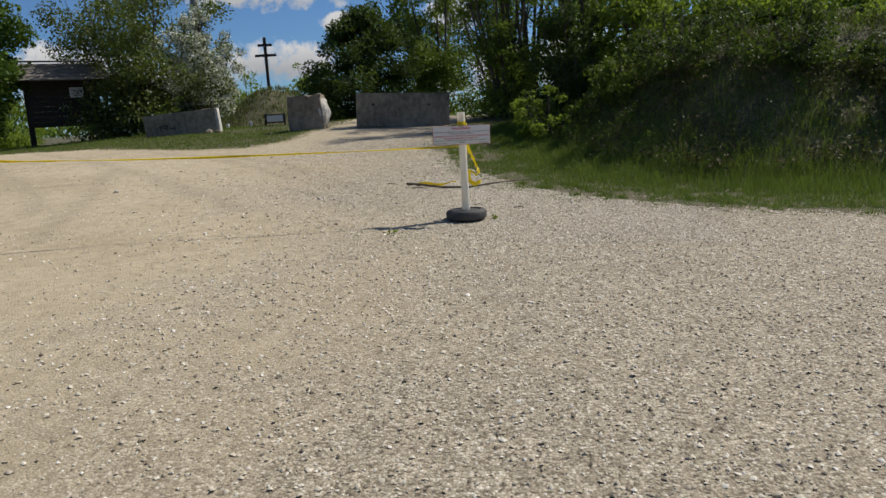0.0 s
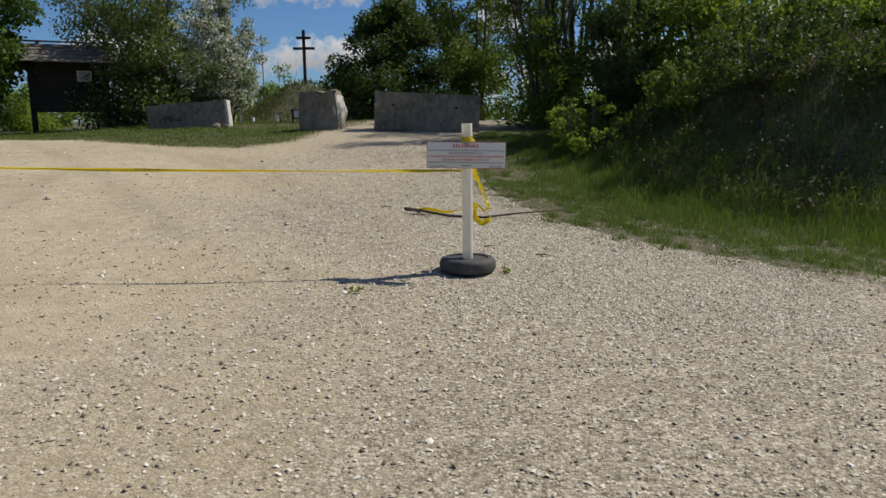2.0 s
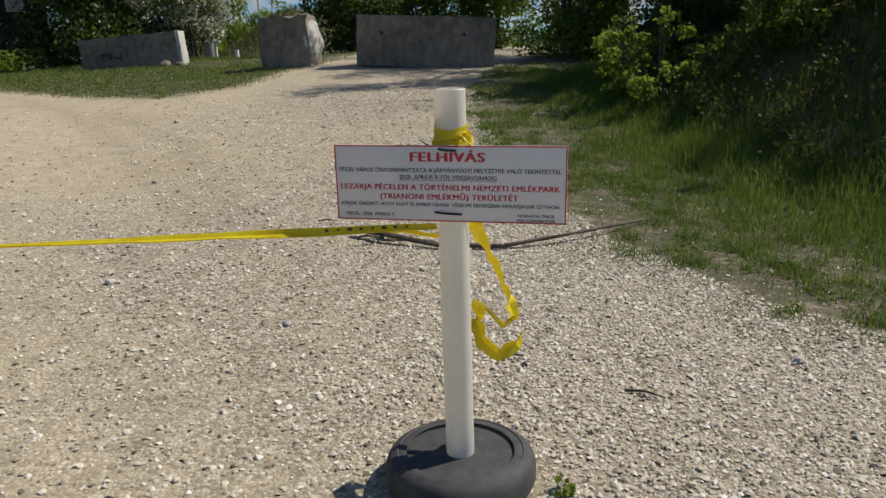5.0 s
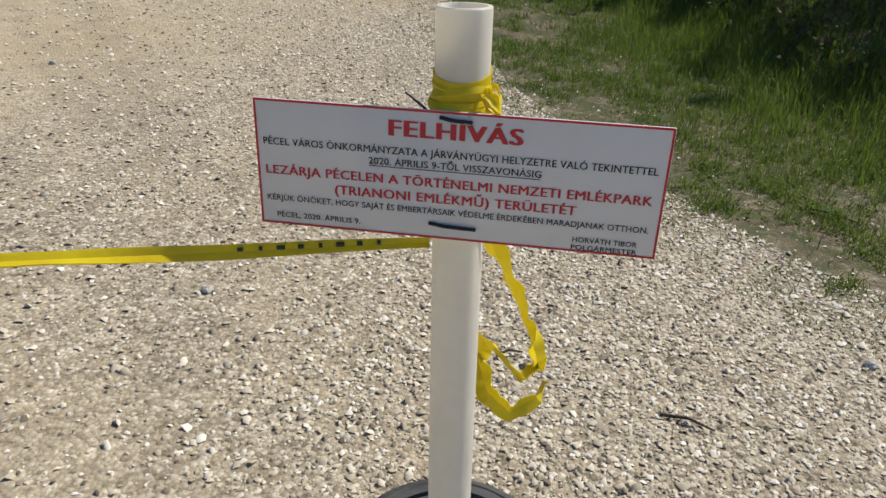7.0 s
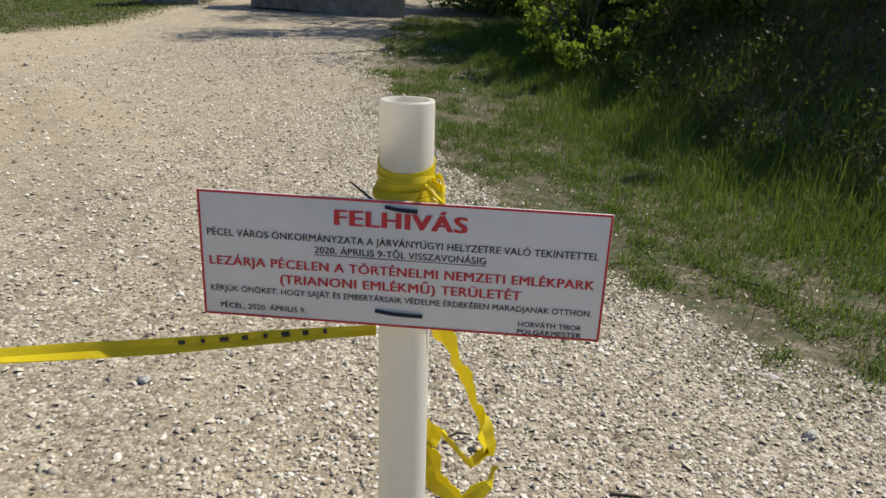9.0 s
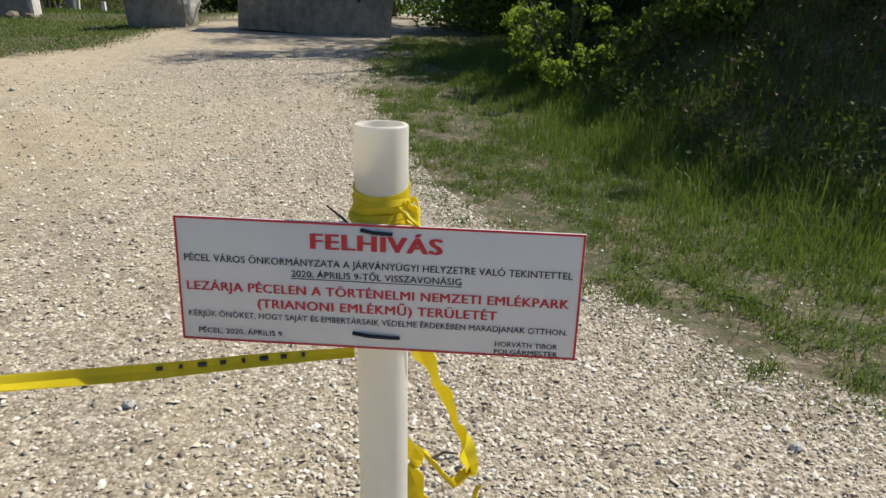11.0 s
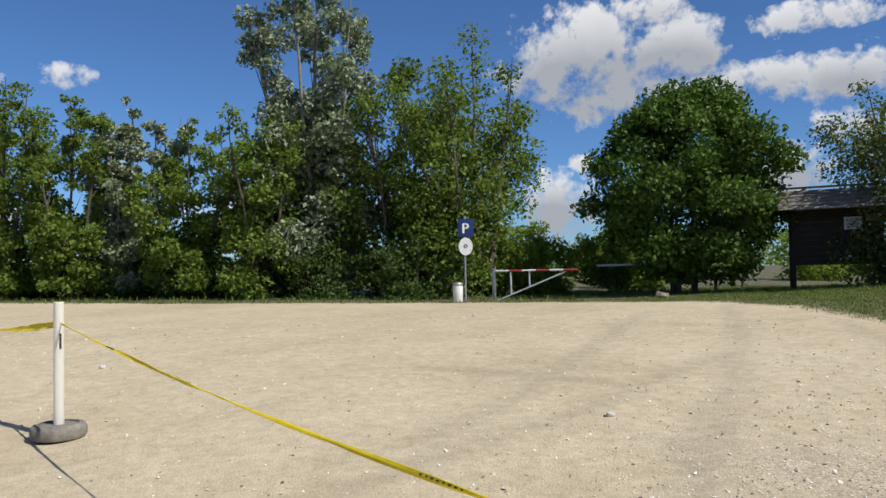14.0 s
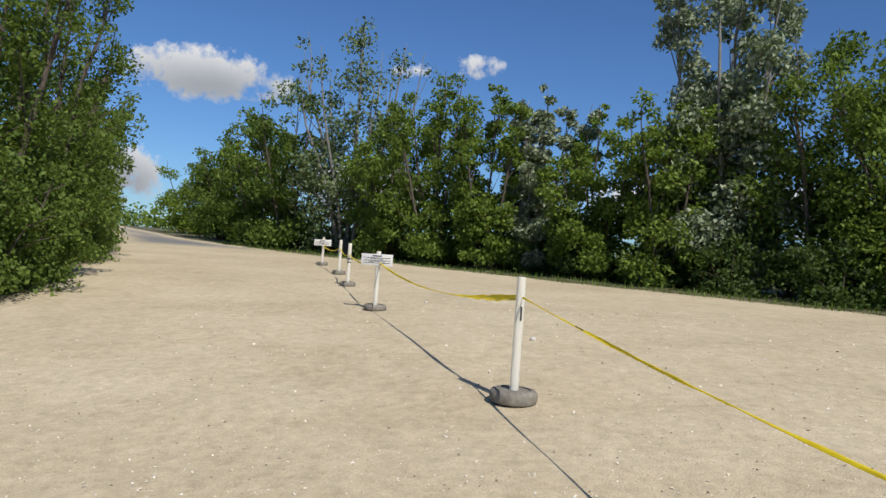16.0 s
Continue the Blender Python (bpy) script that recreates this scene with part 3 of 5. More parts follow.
def stone_field(name, label, x, y, size, mat, rng, sink=0.35):
    n = len(x)
    z = height(x, y)
    base = np.array([[1, 0, 0], [0.3, 0.95, 0.1], [-0.8, 0.5, -0.1], [-0.7, -0.7, 0.1], [0.5, -0.85, 0], [0.25, 0.1, 0.8], [0, 0, -0.6]])
    tris = np.array([[0, 1, 5], [1, 2, 5], [2, 3, 5], [3, 4, 5], [4, 0, 5], [1, 0, 6], [2, 1, 6], [3, 2, 6], [4, 3, 6], [0, 4, 6]])[:5]
    v = base[None] * rng.uniform(0.4, 1.55, (n, 7, 3))
    a = rng.uniform(0, 2 * math.pi, n)
    c, s = np.cos(a), np.sin(a)
    v = np.stack([v[..., 0] * c[:, None] - v[..., 1] * s[:, None], v[..., 0] * s[:, None] + v[..., 1] * c[:, None], v[..., 2] + rng.uniform(-0.6, 0.6, n)[:, None] * v[..., 0]], -1)
    v *= size[:, None, None] * 0.5
    v[..., 0] += x[:, None]
    v[..., 1] += y[:, None]
    v[..., 2] += z[:, None] + (size * (0.5 - sink) * 0.7)[:, None]
    f = tris[None] + (np.arange(n) * 7)[:, None, None]
    ob = new(name, mesh_from(name, v.reshape(-1, 3), f.reshape(-1, 3), mat))
    return tagged(ob, label, "gravel", "", "stuff")


def blades(name, label, x, y, tall, wide, mat, rng, droop=0.5):
    n = len(x)
    z = height(x, y) - 0.01
    a = rng.uniform(0, 2 * math.pi, n)
    dx, dy = np.cos(a), np.sin(a)
    b = rng.uniform(0, 2 * math.pi, n)
    off = droop * tall * rng.random(n)
    lx, ly = np.cos(b) * off, np.sin(b) * off
    p = np.stack([x, y, z], 1)
    w = (wide / 2)[:, None] * np.stack([dx, dy, np.zeros(n)], 1)
    mid = p + np.stack([lx * 0.3, ly * 0.3, tall * 0.6], 1)
    tip = p + np.stack([lx, ly, tall * (1 - 0.35 * (off / np.maximum(tall, 1e-6)))], 1)
    v = np.stack([p - w, p + w, mid + w * 0.8, mid - w * 0.8, tip], 1).reshape(-1, 3)
    k = np.arange(n)[:, None] * 5
    f = np.concatenate([k + np.array([[0, 1, 2]]), k + np.array([[0, 2, 3]]), k + np.array([[3, 2, 4]])])
    ob = new(name, mesh_from(name, v, f, mat))
    return tagged(ob, label, "grass", "", "stuff")


# ---- concrete blocks on the drive ----
def block(name, label, w, d, h, x, y, rz, batter=0.06, rough=0.02, mat=CONCRETE, chip=0.0, seed=1.0):
    root = thing(name, label, "concrete block", x, y, gz(x, y) - 0.04, rz)
    bm = bmesh.new()
    bmesh.ops.create_cube(bm, size=1.0, matrix=Matrix.Translation((0, 0, h / 2)) @ Matrix.Diagonal((w, d, h, 1)))
    bmesh.ops.subdivide_edges(bm, edges=bm.edges[:], cuts=7, use_grid_fill=True)
    for v in bm.verts:
        u = v.co.z / h
        v.co.y *= 1 + batter * (1 - u)
        if chip:
            k = noise.noise(v.co * 2.3 + Vector((seed, 0, 0)))
            v.co.x -= chip * max(0, k + 0.25) * (v.co.x > w * 0.2) * u
            v.co.z -= chip * 0.6 * max(0, noise.noise(v.co * 3.1 + Vector((0, seed, 0)))) * (u > 0.8)
    roughen(bm, rough, 3.5, seed)
    part("body", bm, mat, root)
    return root


barrier = block("concrete_barrier", "long weathered grey concrete barrier across the drive", 2.58, 0.5, 0.92, -2.76, 12.05, 8, 0.10, 0.012, CONCRETE, 0, 3.0)
barrier.matrix_basis = pose(-2.76, 12.05, gz(-2.76, 12.05) - 0.02, 0, 3.3, 8)
for hx in (-0.82, 0.72):
    bm = bmesh.new()
    lathe(bm, [(0.0, 0.0), (0.028, 0.0), (0.034, 0.012), (0.026, 0.02)], 14, pose(hx, -0.275, 0.60, 90, 0, 0))
    part("lifting_hole", bm, BLACK_INK, barrier, "dark round lifting hole")
boulder = block("concrete_block", "broken concrete block with a pale fractured end on grass", 0.98, 0.72, 1.0, -5.52, 12.2, 4, 0.15, 0.055, CONCRETE, 0.16, 9.0)
bm = bmesh.new()
bmesh.ops.create_icosphere(bm, subdivisions=3, radius=0.5)
for v in bm.verts:
    v.co = Vector((v.co.x * 0.40, v.co.y * 0.66, v.co.z * 0.86 + 0.42))
roughen(bm, 0.09, 4.0, 5.0)
ob = part("broken_end", bm, PALE_CONCRETE, boulder, "pale freshly broken concrete end")
ob.matrix_basis = pose(0.42, -0.02, 0.04)
left_block = block("concrete_barrier", "tilted old concrete block with graffiti, sunk in grass", 2.2, 0.62, 0.82, -10.25, 14.15, 16, 0.05, 0.03, CONCRETE, 0.05, 14.0)
# sunlight on the end face, painted as a slab of paler concrete
bm = bmesh.new()
box(bm, 0.10, 0.60, 0.80, pose(1.12, 0, 0.02), 0.02)
bmesh.ops.subdivide_edges(bm, edges=bm.edges[:], cuts=2, use_grid_fill=True)
roughen(bm, 0.02, 5, 2)
part("sunlit_end", bm, PALE_CONCRETE, left_block, "end face with its sunlight put into paler concrete")
bm = bmesh.new()
for gx0, gz0, w0, h0, a0 in ((-0.55, 0.42, 0.24, 0.03, 0), (-0.42, 0.30, 0.03, 0.16, 0), (-0.62, 0.30, 0.03, 0.15, 0), (-0.28, 0.33, 0.18, 0.03, 12), (-0.2, 0.28, 0.03, 0.13, 0), (-0.5, 0.36, 0.14, 0.025, 20)):
    box(bm, w0, 0.006, h0, pose(gx0, -0.345, gz0, 0, a0, 0))
part("graffiti", bm, BLACK_INK, left_block, "black scrawled graffiti")
left_block.matrix_basis = pose(-10.25, 14.15, gz(-10.25, 14.15) - 0.1, 0, -4, 16)

# ---- information hut ----
hx, hy = -15.6, 16.2
hut = thing("information_shelter", "dark wooden notice shelter with a board roof on grass", "shelter", hx, hy, gz(hx, hy) - 0.05, 42)
for px in (-1.12, 1.12):
    bm = bmesh.new()
    box(bm, 0.17, 0.17, 2.45, pose(px, 0, 0), 0.015)
    part("post", bm, DARK_WOOD, hut)
for i in range(9):
    bm = bmesh.new()
    box(bm, 2.14, 0.04 + 0.006 * (i % 2), 0.176, pose(0, 0.0, 0.72 + i * 0.178), 0.006)
    part("board", bm, DARK_WOOD, hut)
for sgn in (-1, 1):
    for i in range(5):
        bm = bmesh.new()
        y0 = sgn * (0.86 - i * 0.165)
        z0 = 2.32 + i * 0.122
        box(bm, 2.9 + 0.05 * math.sin(i * 2.3), 0.21, 0.028, pose(0.03 * math.cos(i * 3), y0, z0, sgn * -33, 0, 0), 0.004)
        part("roof_board", bm, ROOF_WOOD, hut)
bm = bmesh.new()
box(bm, 2.94, 0.14, 0.05, pose(0, 0, 2.95), 0.01)
part("ridge_board", bm, ROOF_WOOD, hut)
for px in (-1.12, 1.12):
    bm = bmesh.new()
    box(bm, 0.12, 1.7, 0.12, pose(px, 0, 2.26), 0.01)
    part("tie_beam", bm, DARK_WOOD, hut)
bm = bmesh.new()
box(bm, 0.46, 0.012, 0.36, pose(0.46, -0.05, 1.71), 0.002)
part("notice", bm, PAPER, hut, "white paper notice")
bm = bmesh.new()
for i in range(6):
    box(bm, 0.34 if i % 3 else 0.22, 0.003, 0.014, pose(0.46, -0.0585, 1.78 + i * 0.043))
part("notice_text", bm, BLACK_INK, hut)
bm = bmesh.new()
box(bm, 0.30, 0.012, 0.18, pose(0.92, -0.05, 1.93), 0.002)
part("small_notice", bm, worn("yellowed_paper", (0.25, 0.22, 0.06), (0.34, 0.30, 0.10), 0.6), hut, "small yellowed notice")

# leaning stake beside the hut
stx, sty = -13.9, 16.9
stake = thing("stake", "thin leaning stake with a white painted foot", "stake", stx, sty, gz(stx, sty) - 0.05, 42)
bm = bmesh.new()
tube(bm, [(0, 0, 0), (-0.05, 0, 1.2), (-0.06, 0, 2.6)], [0.035, 0.03, 0.022], 8)
part("shaft", bm, STEEL, stake)
bm = bmesh.new()
tube(bm, [(0, 0, 0), (-0.015, 0, 0.38)], [0.055, 0.05], 10)
part("painted_foot", bm, WHITE_PAINT, stake, "white painted foot")


# ---- tyre-footed posts ----
def tyre(parent, radius=0.27, tread=0.075, dusty=False):
    """A small car tyre lying flat, filled with concrete."""
    m = DUSTY_RUBBER if dusty else RUBBER
    h = tread * 2
    bm = bmesh.new()
    prof = [(0.165, 0.02), (0.20, 0.004), (radius * 0.86, 0.0), (radius * 0.96, 0.012), (radius, 0.035), (radius * 1.005, h * 0.5), (radius, h - 0.035), (radius * 0.965, h - 0.014), (radius * 0.9, h - 0.002),
            (radius * 0.84, h + 0.004), (radius * 0.825, h + 0.001), (radius * 0.80, h + 0.004), (radius * 0.72, h + 0.003), (0.178, h - 0.002), (0.172, h - 0.014), (0.160, h - 0.045)]
    lathe(bm, prof, 56)
    body = part("tyre", bm, m, parent, "old car tyre used as a foot")
    bm = bmesh.new()
    lathe(bm, [(0.166, 0.0), (0.172, h - 0.008), (0.10, h - 0.006), (0.0, h - 0.004)], 32)
    part("filling", bm, DUSTY_RUBBER if dusty else RUBBER, body, "packed dark filling round the pipe")
    return body


def pipe(parent, h, r=0.045, wall=0.0095, z0=0.1, lean=(0, 0)):
    bm = bmesh.new()
    lathe(bm, [(r, 0), (r, h - 0.002), (r - 0.0015, h), (r - wall + 0.001, h), (r - wall, h - 0.003), (r - wall, h - 0.14), (0, h - 0.14)], 40)
    ob = part("pipe", bm, PIPE, parent, "hollow white plastic pipe")
    ob.matrix_basis = pose(0, 0, z0, lean[0], lean[1], 0)
    return ob


def lettering(text, x0, x1, base, cap, mat, parent, y, bold=0.0):
    """Flat capitals from x0 to x1, standing on the line z = base, with that cap height."""
    c = bpy.data.curves.new("lettering", "FONT")
    c.body, c.align_x = text, "LEFT"
    c.size, c.extrude, c.offset = 1.0, 0.0, 0.0
    c.resolution_u, c.space_character = 3, 1 + 2.2 * bold
    tmp = bpy.data.objects.new("tmp", c)
    scene.collection.objects.link(tmp)
    bpy.context.view_layer.update()
    me = bpy.data.meshes.new_from_object(tmp.evaluated_get(bpy.context.evaluated_depsgraph_get()))
    bpy.data.objects.remove(tmp)
    co = np.empty(len(me.vertices) * 3, np.float32)
    me.vertices.foreach_get("co", co)
    co = co.reshape(-1, 3)
    lo, hi = co[:, 0].min(), co[:, 0].max()
    scale = (x1 - x0) / (hi - lo + 2 * bold)
    verts, faces = [], []
    for k in (-1, 0, 1):
        verts.append(np.stack([x0 + (co[:, 0] - lo + bold * (1 + k)) * scale, np.full(len(co), y - 0.0002 * k), base + co[:, 1] * cap / 0.73], 1))
        faces += [[i + (k + 1) * len(co) for i in p.vertices] for p in me.polygons]
    me.clear_geometry()
    me.from_pydata([tuple(v) for v in np.concatenate(verts)], [], faces)
    me.update()
    me.materials.clear()
    me.materials.append(mat)
    ob = new("lettering", me)
    ob.parent = parent
    return ob


def plate(parent, w=0.67, h=0.22, border=True):
    bm = bmesh.new()
    box(bm, w, 0.004, h, pose(0, 0, -h / 2), 0.0008)
    pl = part("sign_board", bm, PLATE, parent, "white printed notice board")
    if border:
        bm = bmesh.new()
        for bx, bz, bw, bh in ((0, h / 2 - 0.004, w - 0.002, 0.0035), (0, -h / 2 + 0.0005, w - 0.002, 0.0035), (-w / 2 + 0.0025, -h / 2 + 0.004, 0.0035, h - 0.008), (w / 2 - 0.0025, -h / 2 + 0.004, 0.0035, h - 0.008)):
            box(bm, bw, 0.0008, bh, pose(bx, -0.0024, bz))
        part("border", bm, RED_INK, pl, "thin red border")
    return pl


sx0, sy0 = 0.0, -0.04
sign = thing("sign_post", "white plastic pipe in a car tyre carrying a printed closure notice", "sign post", sx0, sy0, gz(sx0, sy0), 0)
tyre(sign, 0.242, 0.059)
pipe(sign, 1.170, z0=0.09, lean=(0, 0))
pl = plate(sign)
pl.matrix_basis = pose(-0.0015, -0.058, 0.9975, 0.4, 0.75, -0.67)
Y0 = -0.0032
W = 0.67
for text, u0, u1, base, cap, mat, bold in (
        ("FELHÍVÁS", 0.337, 0.661, 0.208, 0.126, RED_INK, 0.05),
        ("PÉCEL VÁROS ÖNKORMÁNYZATA A JÁRVÁNYÜGYI HELYZETRE VALÓ TEKINTETTEL", 0.0205, 0.976, 0.349, 0.0575, BLACK_INK, 0.018),
        ("2020. ÁPRILIS 9-TŐL VISSZAVONÁSIG", 0.288, 0.709, 0.437, 0.054, BLACK_INK, 0.018),
        ("LEZÁRJA PÉCELEN A TÖRTÉNELMI NEMZETI EMLÉKPARK", 0.022, 0.9735, 0.581, 0.074, RED_INK, 0.032),
        ("(TRIANONI EMLÉKMŰ) TERÜLETÉT", 0.1995, 0.800, 0.705, 0.075, RED_INK, 0.032),
        ("KÉRJÜK ÖNÖKET, HOGY SAJÁT ÉS EMBERTÁRSAIK VÉDELME ÉRDEKÉBEN MARADJANAK OTTHON.", 0.021, 0.9745, 0.798, 0.049, BLACK_INK, 0.014),
        ("PÉCEL, 2020. ÁPRILIS 9.", 0.044, 0.264, 0.936, 0.045, BLACK_INK, 0.018),
        ("HORVÁTH TIBOR", 0.798, 0.953, 0.917, 0.042, BLACK_INK, 0.018),
        ("POLGÁRMESTER", 0.7965, 0.955, 0.979, 0.041, BLACK_INK, 0.018)):
    lettering(text, (u0 - 0.5) * W, (u1 - 0.5) * W, (0.5 - base) * 0.22, cap * 0.22, mat, pl, Y0, bold)
bm = bmesh.new()
box(bm, 0.282, 0.0004, 0.0011, pose(-0.001, Y0, (0.5 - 0.455) * 0.22))
part("underline", bm, BLACK_INK, pl)
# black cable ties round the pipe, through the board
for zt, half in ((0.094, 0.026), (-0.094, 0.040)):
    bm = bmesh.new()
    tube(bm, [(-half, -0.004, 0.004), (-half * 0.3, -0.006, 0.001), (half * 0.5, -0.006, 0), (half, -0.004, -0.001)], [0.0032, 0.0032, 0.0032, 0.003], 6)
    part("cable_tie", bm, BLACK_PLASTIC, pl, "black plastic cable tie")
    bm = bmesh.new()
    s = -1 if zt > 0 else 1
    tube(bm, [(s * 0.045, 0.03, 0.0), (s * 0.07, 0.06, 0.008 * -s), (s * 0.10, 0.085, 0.02 * -s)], [0.0025, 0.0025, 0.0015], 5)
    tail = part("tie_tail", bm, BLACK_PLASTIC, pl)
    tail.matrix_basis = pose(0, 0, zt)
ties = [ob for ob in pl.children if ob.name.startswith("cable_tie")]
for ob, zt in zip(ties, (0.096, -0.086)):
    ob.matrix_basis = pose(0.0, 0, zt)


def ribbon(bm, points, widths, thick=0.0015, twist=0.0, twist0=0.0, crumple=0.0, seed=0.0):
    """A band of plastic tape along the points: width across, real thickness, turned as it runs."""
    pts = [Vector(p) for p in points]
    rings = []
    for i, p in enumerate(pts):
        way = (pts[min(i + 1, len(pts) - 1)] - pts[max(i - 1, 0)]).normalized()
        upv = Vector((0, 0, 1)) - way * way.z
        if upv.length < 0.05:
            upv = Vector((1, 0, 0)) - way * way.x
        upv.normalize()
        sd = way.cross(upv)
        u = i / (len(pts) - 1)
        a = twist0 + twist * u + crumple * noise.noise(Vector((i * 0.37, seed, 0))) * 3
        ax = upv * math.cos(a) + sd * math.sin(a)
        nr = way.cross(ax)
        w = widths(u) if callable(widths) else widths
        w *= 1 + crumple * noise.noise(Vector((i * 0.53, seed + 9, 0)))
        t = thick / 2
        fold = nr * (w * 0.18 * (crumple > 0))
        rings.append([bm.verts.new(q) for q in (p + ax * w / 2 + nr * t - fold, p + nr * t, p - ax * w / 2 + nr * t - fold, p - ax * w / 2 - nr * t - fold, p - nr * t, p + ax * w / 2 - nr * t - fold)])
    for r0, r1 in zip(rings[:-1], rings[1:]):
        for i in range(6):
            bm.faces.new((r0[i], r0[(i + 1) % 6], r1[(i + 1) % 6], r1[i]))
    bm.faces.new(rings[0][::-1])
    bm.faces.new(rings[-1])
    return bm


def sagging(a, b, sag, n=60):
    a, b = Vector(a), Vector(b)
    return [a.lerp(b, i / n) - Vector((0, 0, 4 * sag * (i / n) * (1 - i / n))) for i in range(n + 1)]


# tape wound round the pipe above the board
bm = bmesh.new()
for k, (z0, w0, tilt, cr) in enumerate(((1.139, 0.044, 0.012, 0.03), (1.126, 0.026, -0.016, 0.12), (1.122, 0.020, 0.012, 0.2), (1.112, 0.018, -0.004, 0.25), (1.106, 0.016, 0.003, 0.25))):
    pts = [(math.cos(t) * (0.0468 + 0.0022 * k), math.sin(t) * (0.0468 + 0.0022 * k), z0 + tilt * math.sin(t + 1.3 * k)) for t in np.linspace(0, 2 * math.pi, 34)]
    ribbon(bm, pts, w0, 0.0016, 0, 0, 0.0 if k == 0 else cr * 0.3, k)
part("tape_wrap", bm, TAPE, sign, "yellow tape wound round the pipe")
bm = bmesh.new()
for k in range(3):
    pts = [(0.050 + 0.012 * math.sin(t) + 0.002 * k, -0.012 - 0.02 * k + 0.012 * math.cos(t * 1.0), 1.120 + 0.016 * math.cos(t + k)) for t in np.linspace(0, 2 * math.pi, 16)]
    ribbon(bm, pts, 0.012, 0.0016, 1.0, 0.3, 0.3, 3 + k)
part("tape_knot", bm, TAPE, sign, "loose knotted tape loops")
bm = bmesh.new()
for k, z0 in enumerate((0.908, 0.897)):
    pts = [(math.cos(t) * 0.0475, math.sin(t) * 0.0475, z0 + 0.005 * math.sin(t + k)) for t in np.linspace(0, 2 * math.pi, 30)]
    ribbon(bm, pts, 0.016, 0.0016, 0, 0, 0.0, k)
part("lower_tape_wrap", bm, TAPE, sign)


def post(name, label, x, y, h, dusty=True, board=False, slots=(), bands=(), rz=0, foot=0.238, board_z=1.0, group="posts of the tape barrier"):
    root = thing(name, label, "sign post" if board else "barrier post", x, y, gz(x, y), rz, group)
    tyre(root, foot, 0.066 if foot > 0.22 else 0.055, dusty)
    pipe(root, h, z0=0.09)
    for z0, w0 in slots:
        bm = bmesh.new()
        box(bm, w0, 0.003, 0.14, pose(0.02, -0.0465, z0), 0.001)
        part("slot", bm, BLACK_INK, root, "cut slot in the pipe")
    for z0, w0 in bands:
        bm = bmesh.new()
        lathe(bm, [(0.0455, z0), (0.047, z0 + 0.003), (0.047, z0 + w0), (0.0455, z0 + w0 + 0.003)], 24)
        part("band", bm, BLACK_PLASTIC, root, "black band")
    if board:
        p = plate(root, 0.67, 0.215, False)
        p.matrix_basis = pose(0, -0.056, board_z, 0, -1.0, 0)
        bm = bmesh.new()
        for i, (wv, zv) in enumerate(((0.2, 0.06), (0.58, 0.03), (0.28, 0.01), (0.57, -0.018), (0.36, -0.04), (0.56, -0.065))):
            box(bm, wv, 0.0008, 0.010 if i else 0.02, pose(0, -0.0027, zv))
        part("print_lines", bm, BLACK_INK, p)
    return root


p2 = post("barrier_post", "white plastic pipe with a cut slot in a dusty car tyre", -7.55, -2.72, 1.16, slots=((0.82, 0.018),), rz=88)
p3 = post("sign_post", "white pipe in a dusty tyre carrying a pale notice board", -13.75, -5.60, 1.02, board=True, rz=74, foot=0.215, board_z=0.95)
p4 = post("barrier_post", "white plastic pipe with black bands in a dusty tyre", -17.9, -7.28, 0.97, bands=((0.66, 0.03), (0.58, 0.02)), rz=80, foot=0.20)
p5 = post("barrier_post", "plain white plastic pipe in a dusty car tyre", -21.2, -8.45, 0.92, rz=80, foot=0.20)
p6 = post("sign_post", "white pipe in a tyre carrying a white notice board", -25.5, -10.3, 0.90, board=True, rz=80, foot=0.20, board_z=0.80)


def tape_run(name, label, a, b, sag, widths, twist, seed, bars=()):
    root = tagged(new(name), label, "barrier tape", "stretches of yellow tape")
    bm = bmesh.new()
    pts = sagging(a, b, sag, 90)
    ribbon(bm, pts, widths, 0.004, twist, 0.2, 0.22, seed)
    part("band", bm, TAPE, root)
    for u0, u1 in bars:
        i0, i1 = int(u0 * 90), max(int(u0 * 90) + 2, int(u1 * 90))
        for q in range(8):
            f = i0 + (i1 - i0) * q / 8
            p = pts[int(f)].lerp(pts[int(f) + 1], f - int(f))
            way = (pts[int(f) + 1] - pts[int(f)]).normalized()
            bm = bmesh.new()
            box(bm, 0.006 + 0.004 * (q % 3), 0.012, 0.006, Matrix.Translation(p) @ way.to_track_quat("X", "Z").to_matrix().to_4x4() @ Matrix.Translation((0, 0, 0.002)), 0.001)
            part("printed_letter", bm, BLACK_INK, root)
    return root


def top_of(x, y, h):
    return (x, y, gz(x, y) + h)


tape_run("barrier_tape", "tight twisted yellow barrier tape between two posts", (-0.046, -0.07, 0.864), top_of(-7.51, -2.70, 1.05), 0.08, lambda u: 0.018 + 0.009 * abs(math.sin(u * 23)), 9.0, 1.0, ((0.02, 0.05), (0.30, 0.34), (0.62, 0.65), (0.8, 0.83)))
tape_run("barrier_tape", "slack wide yellow barrier tape bundled between posts", top_of(-7.58, -2.74, 1.04), top_of(-13.7, -5.56, 0.90), 0.20, lambda u: 0.034 + 0.045 * math.exp(-((u - 0.12) / 0.14) ** 2), 4.0, 2.0)
tape_run("barrier_tape", "yellow barrier tape between distant posts", top_of(-13.8, -5.62, 0.86), top_of(-17.86, -7.26, 0.78), 0.1, 0.035, 5.0, 3.0)
tape_run("barrier_tape", "yellow barrier tape between distant posts", top_of(-17.94, -7.30, 0.78), top_of(-21.16, -8.43, 0.76), 0.1, 0.035, 5.0, 4.0)
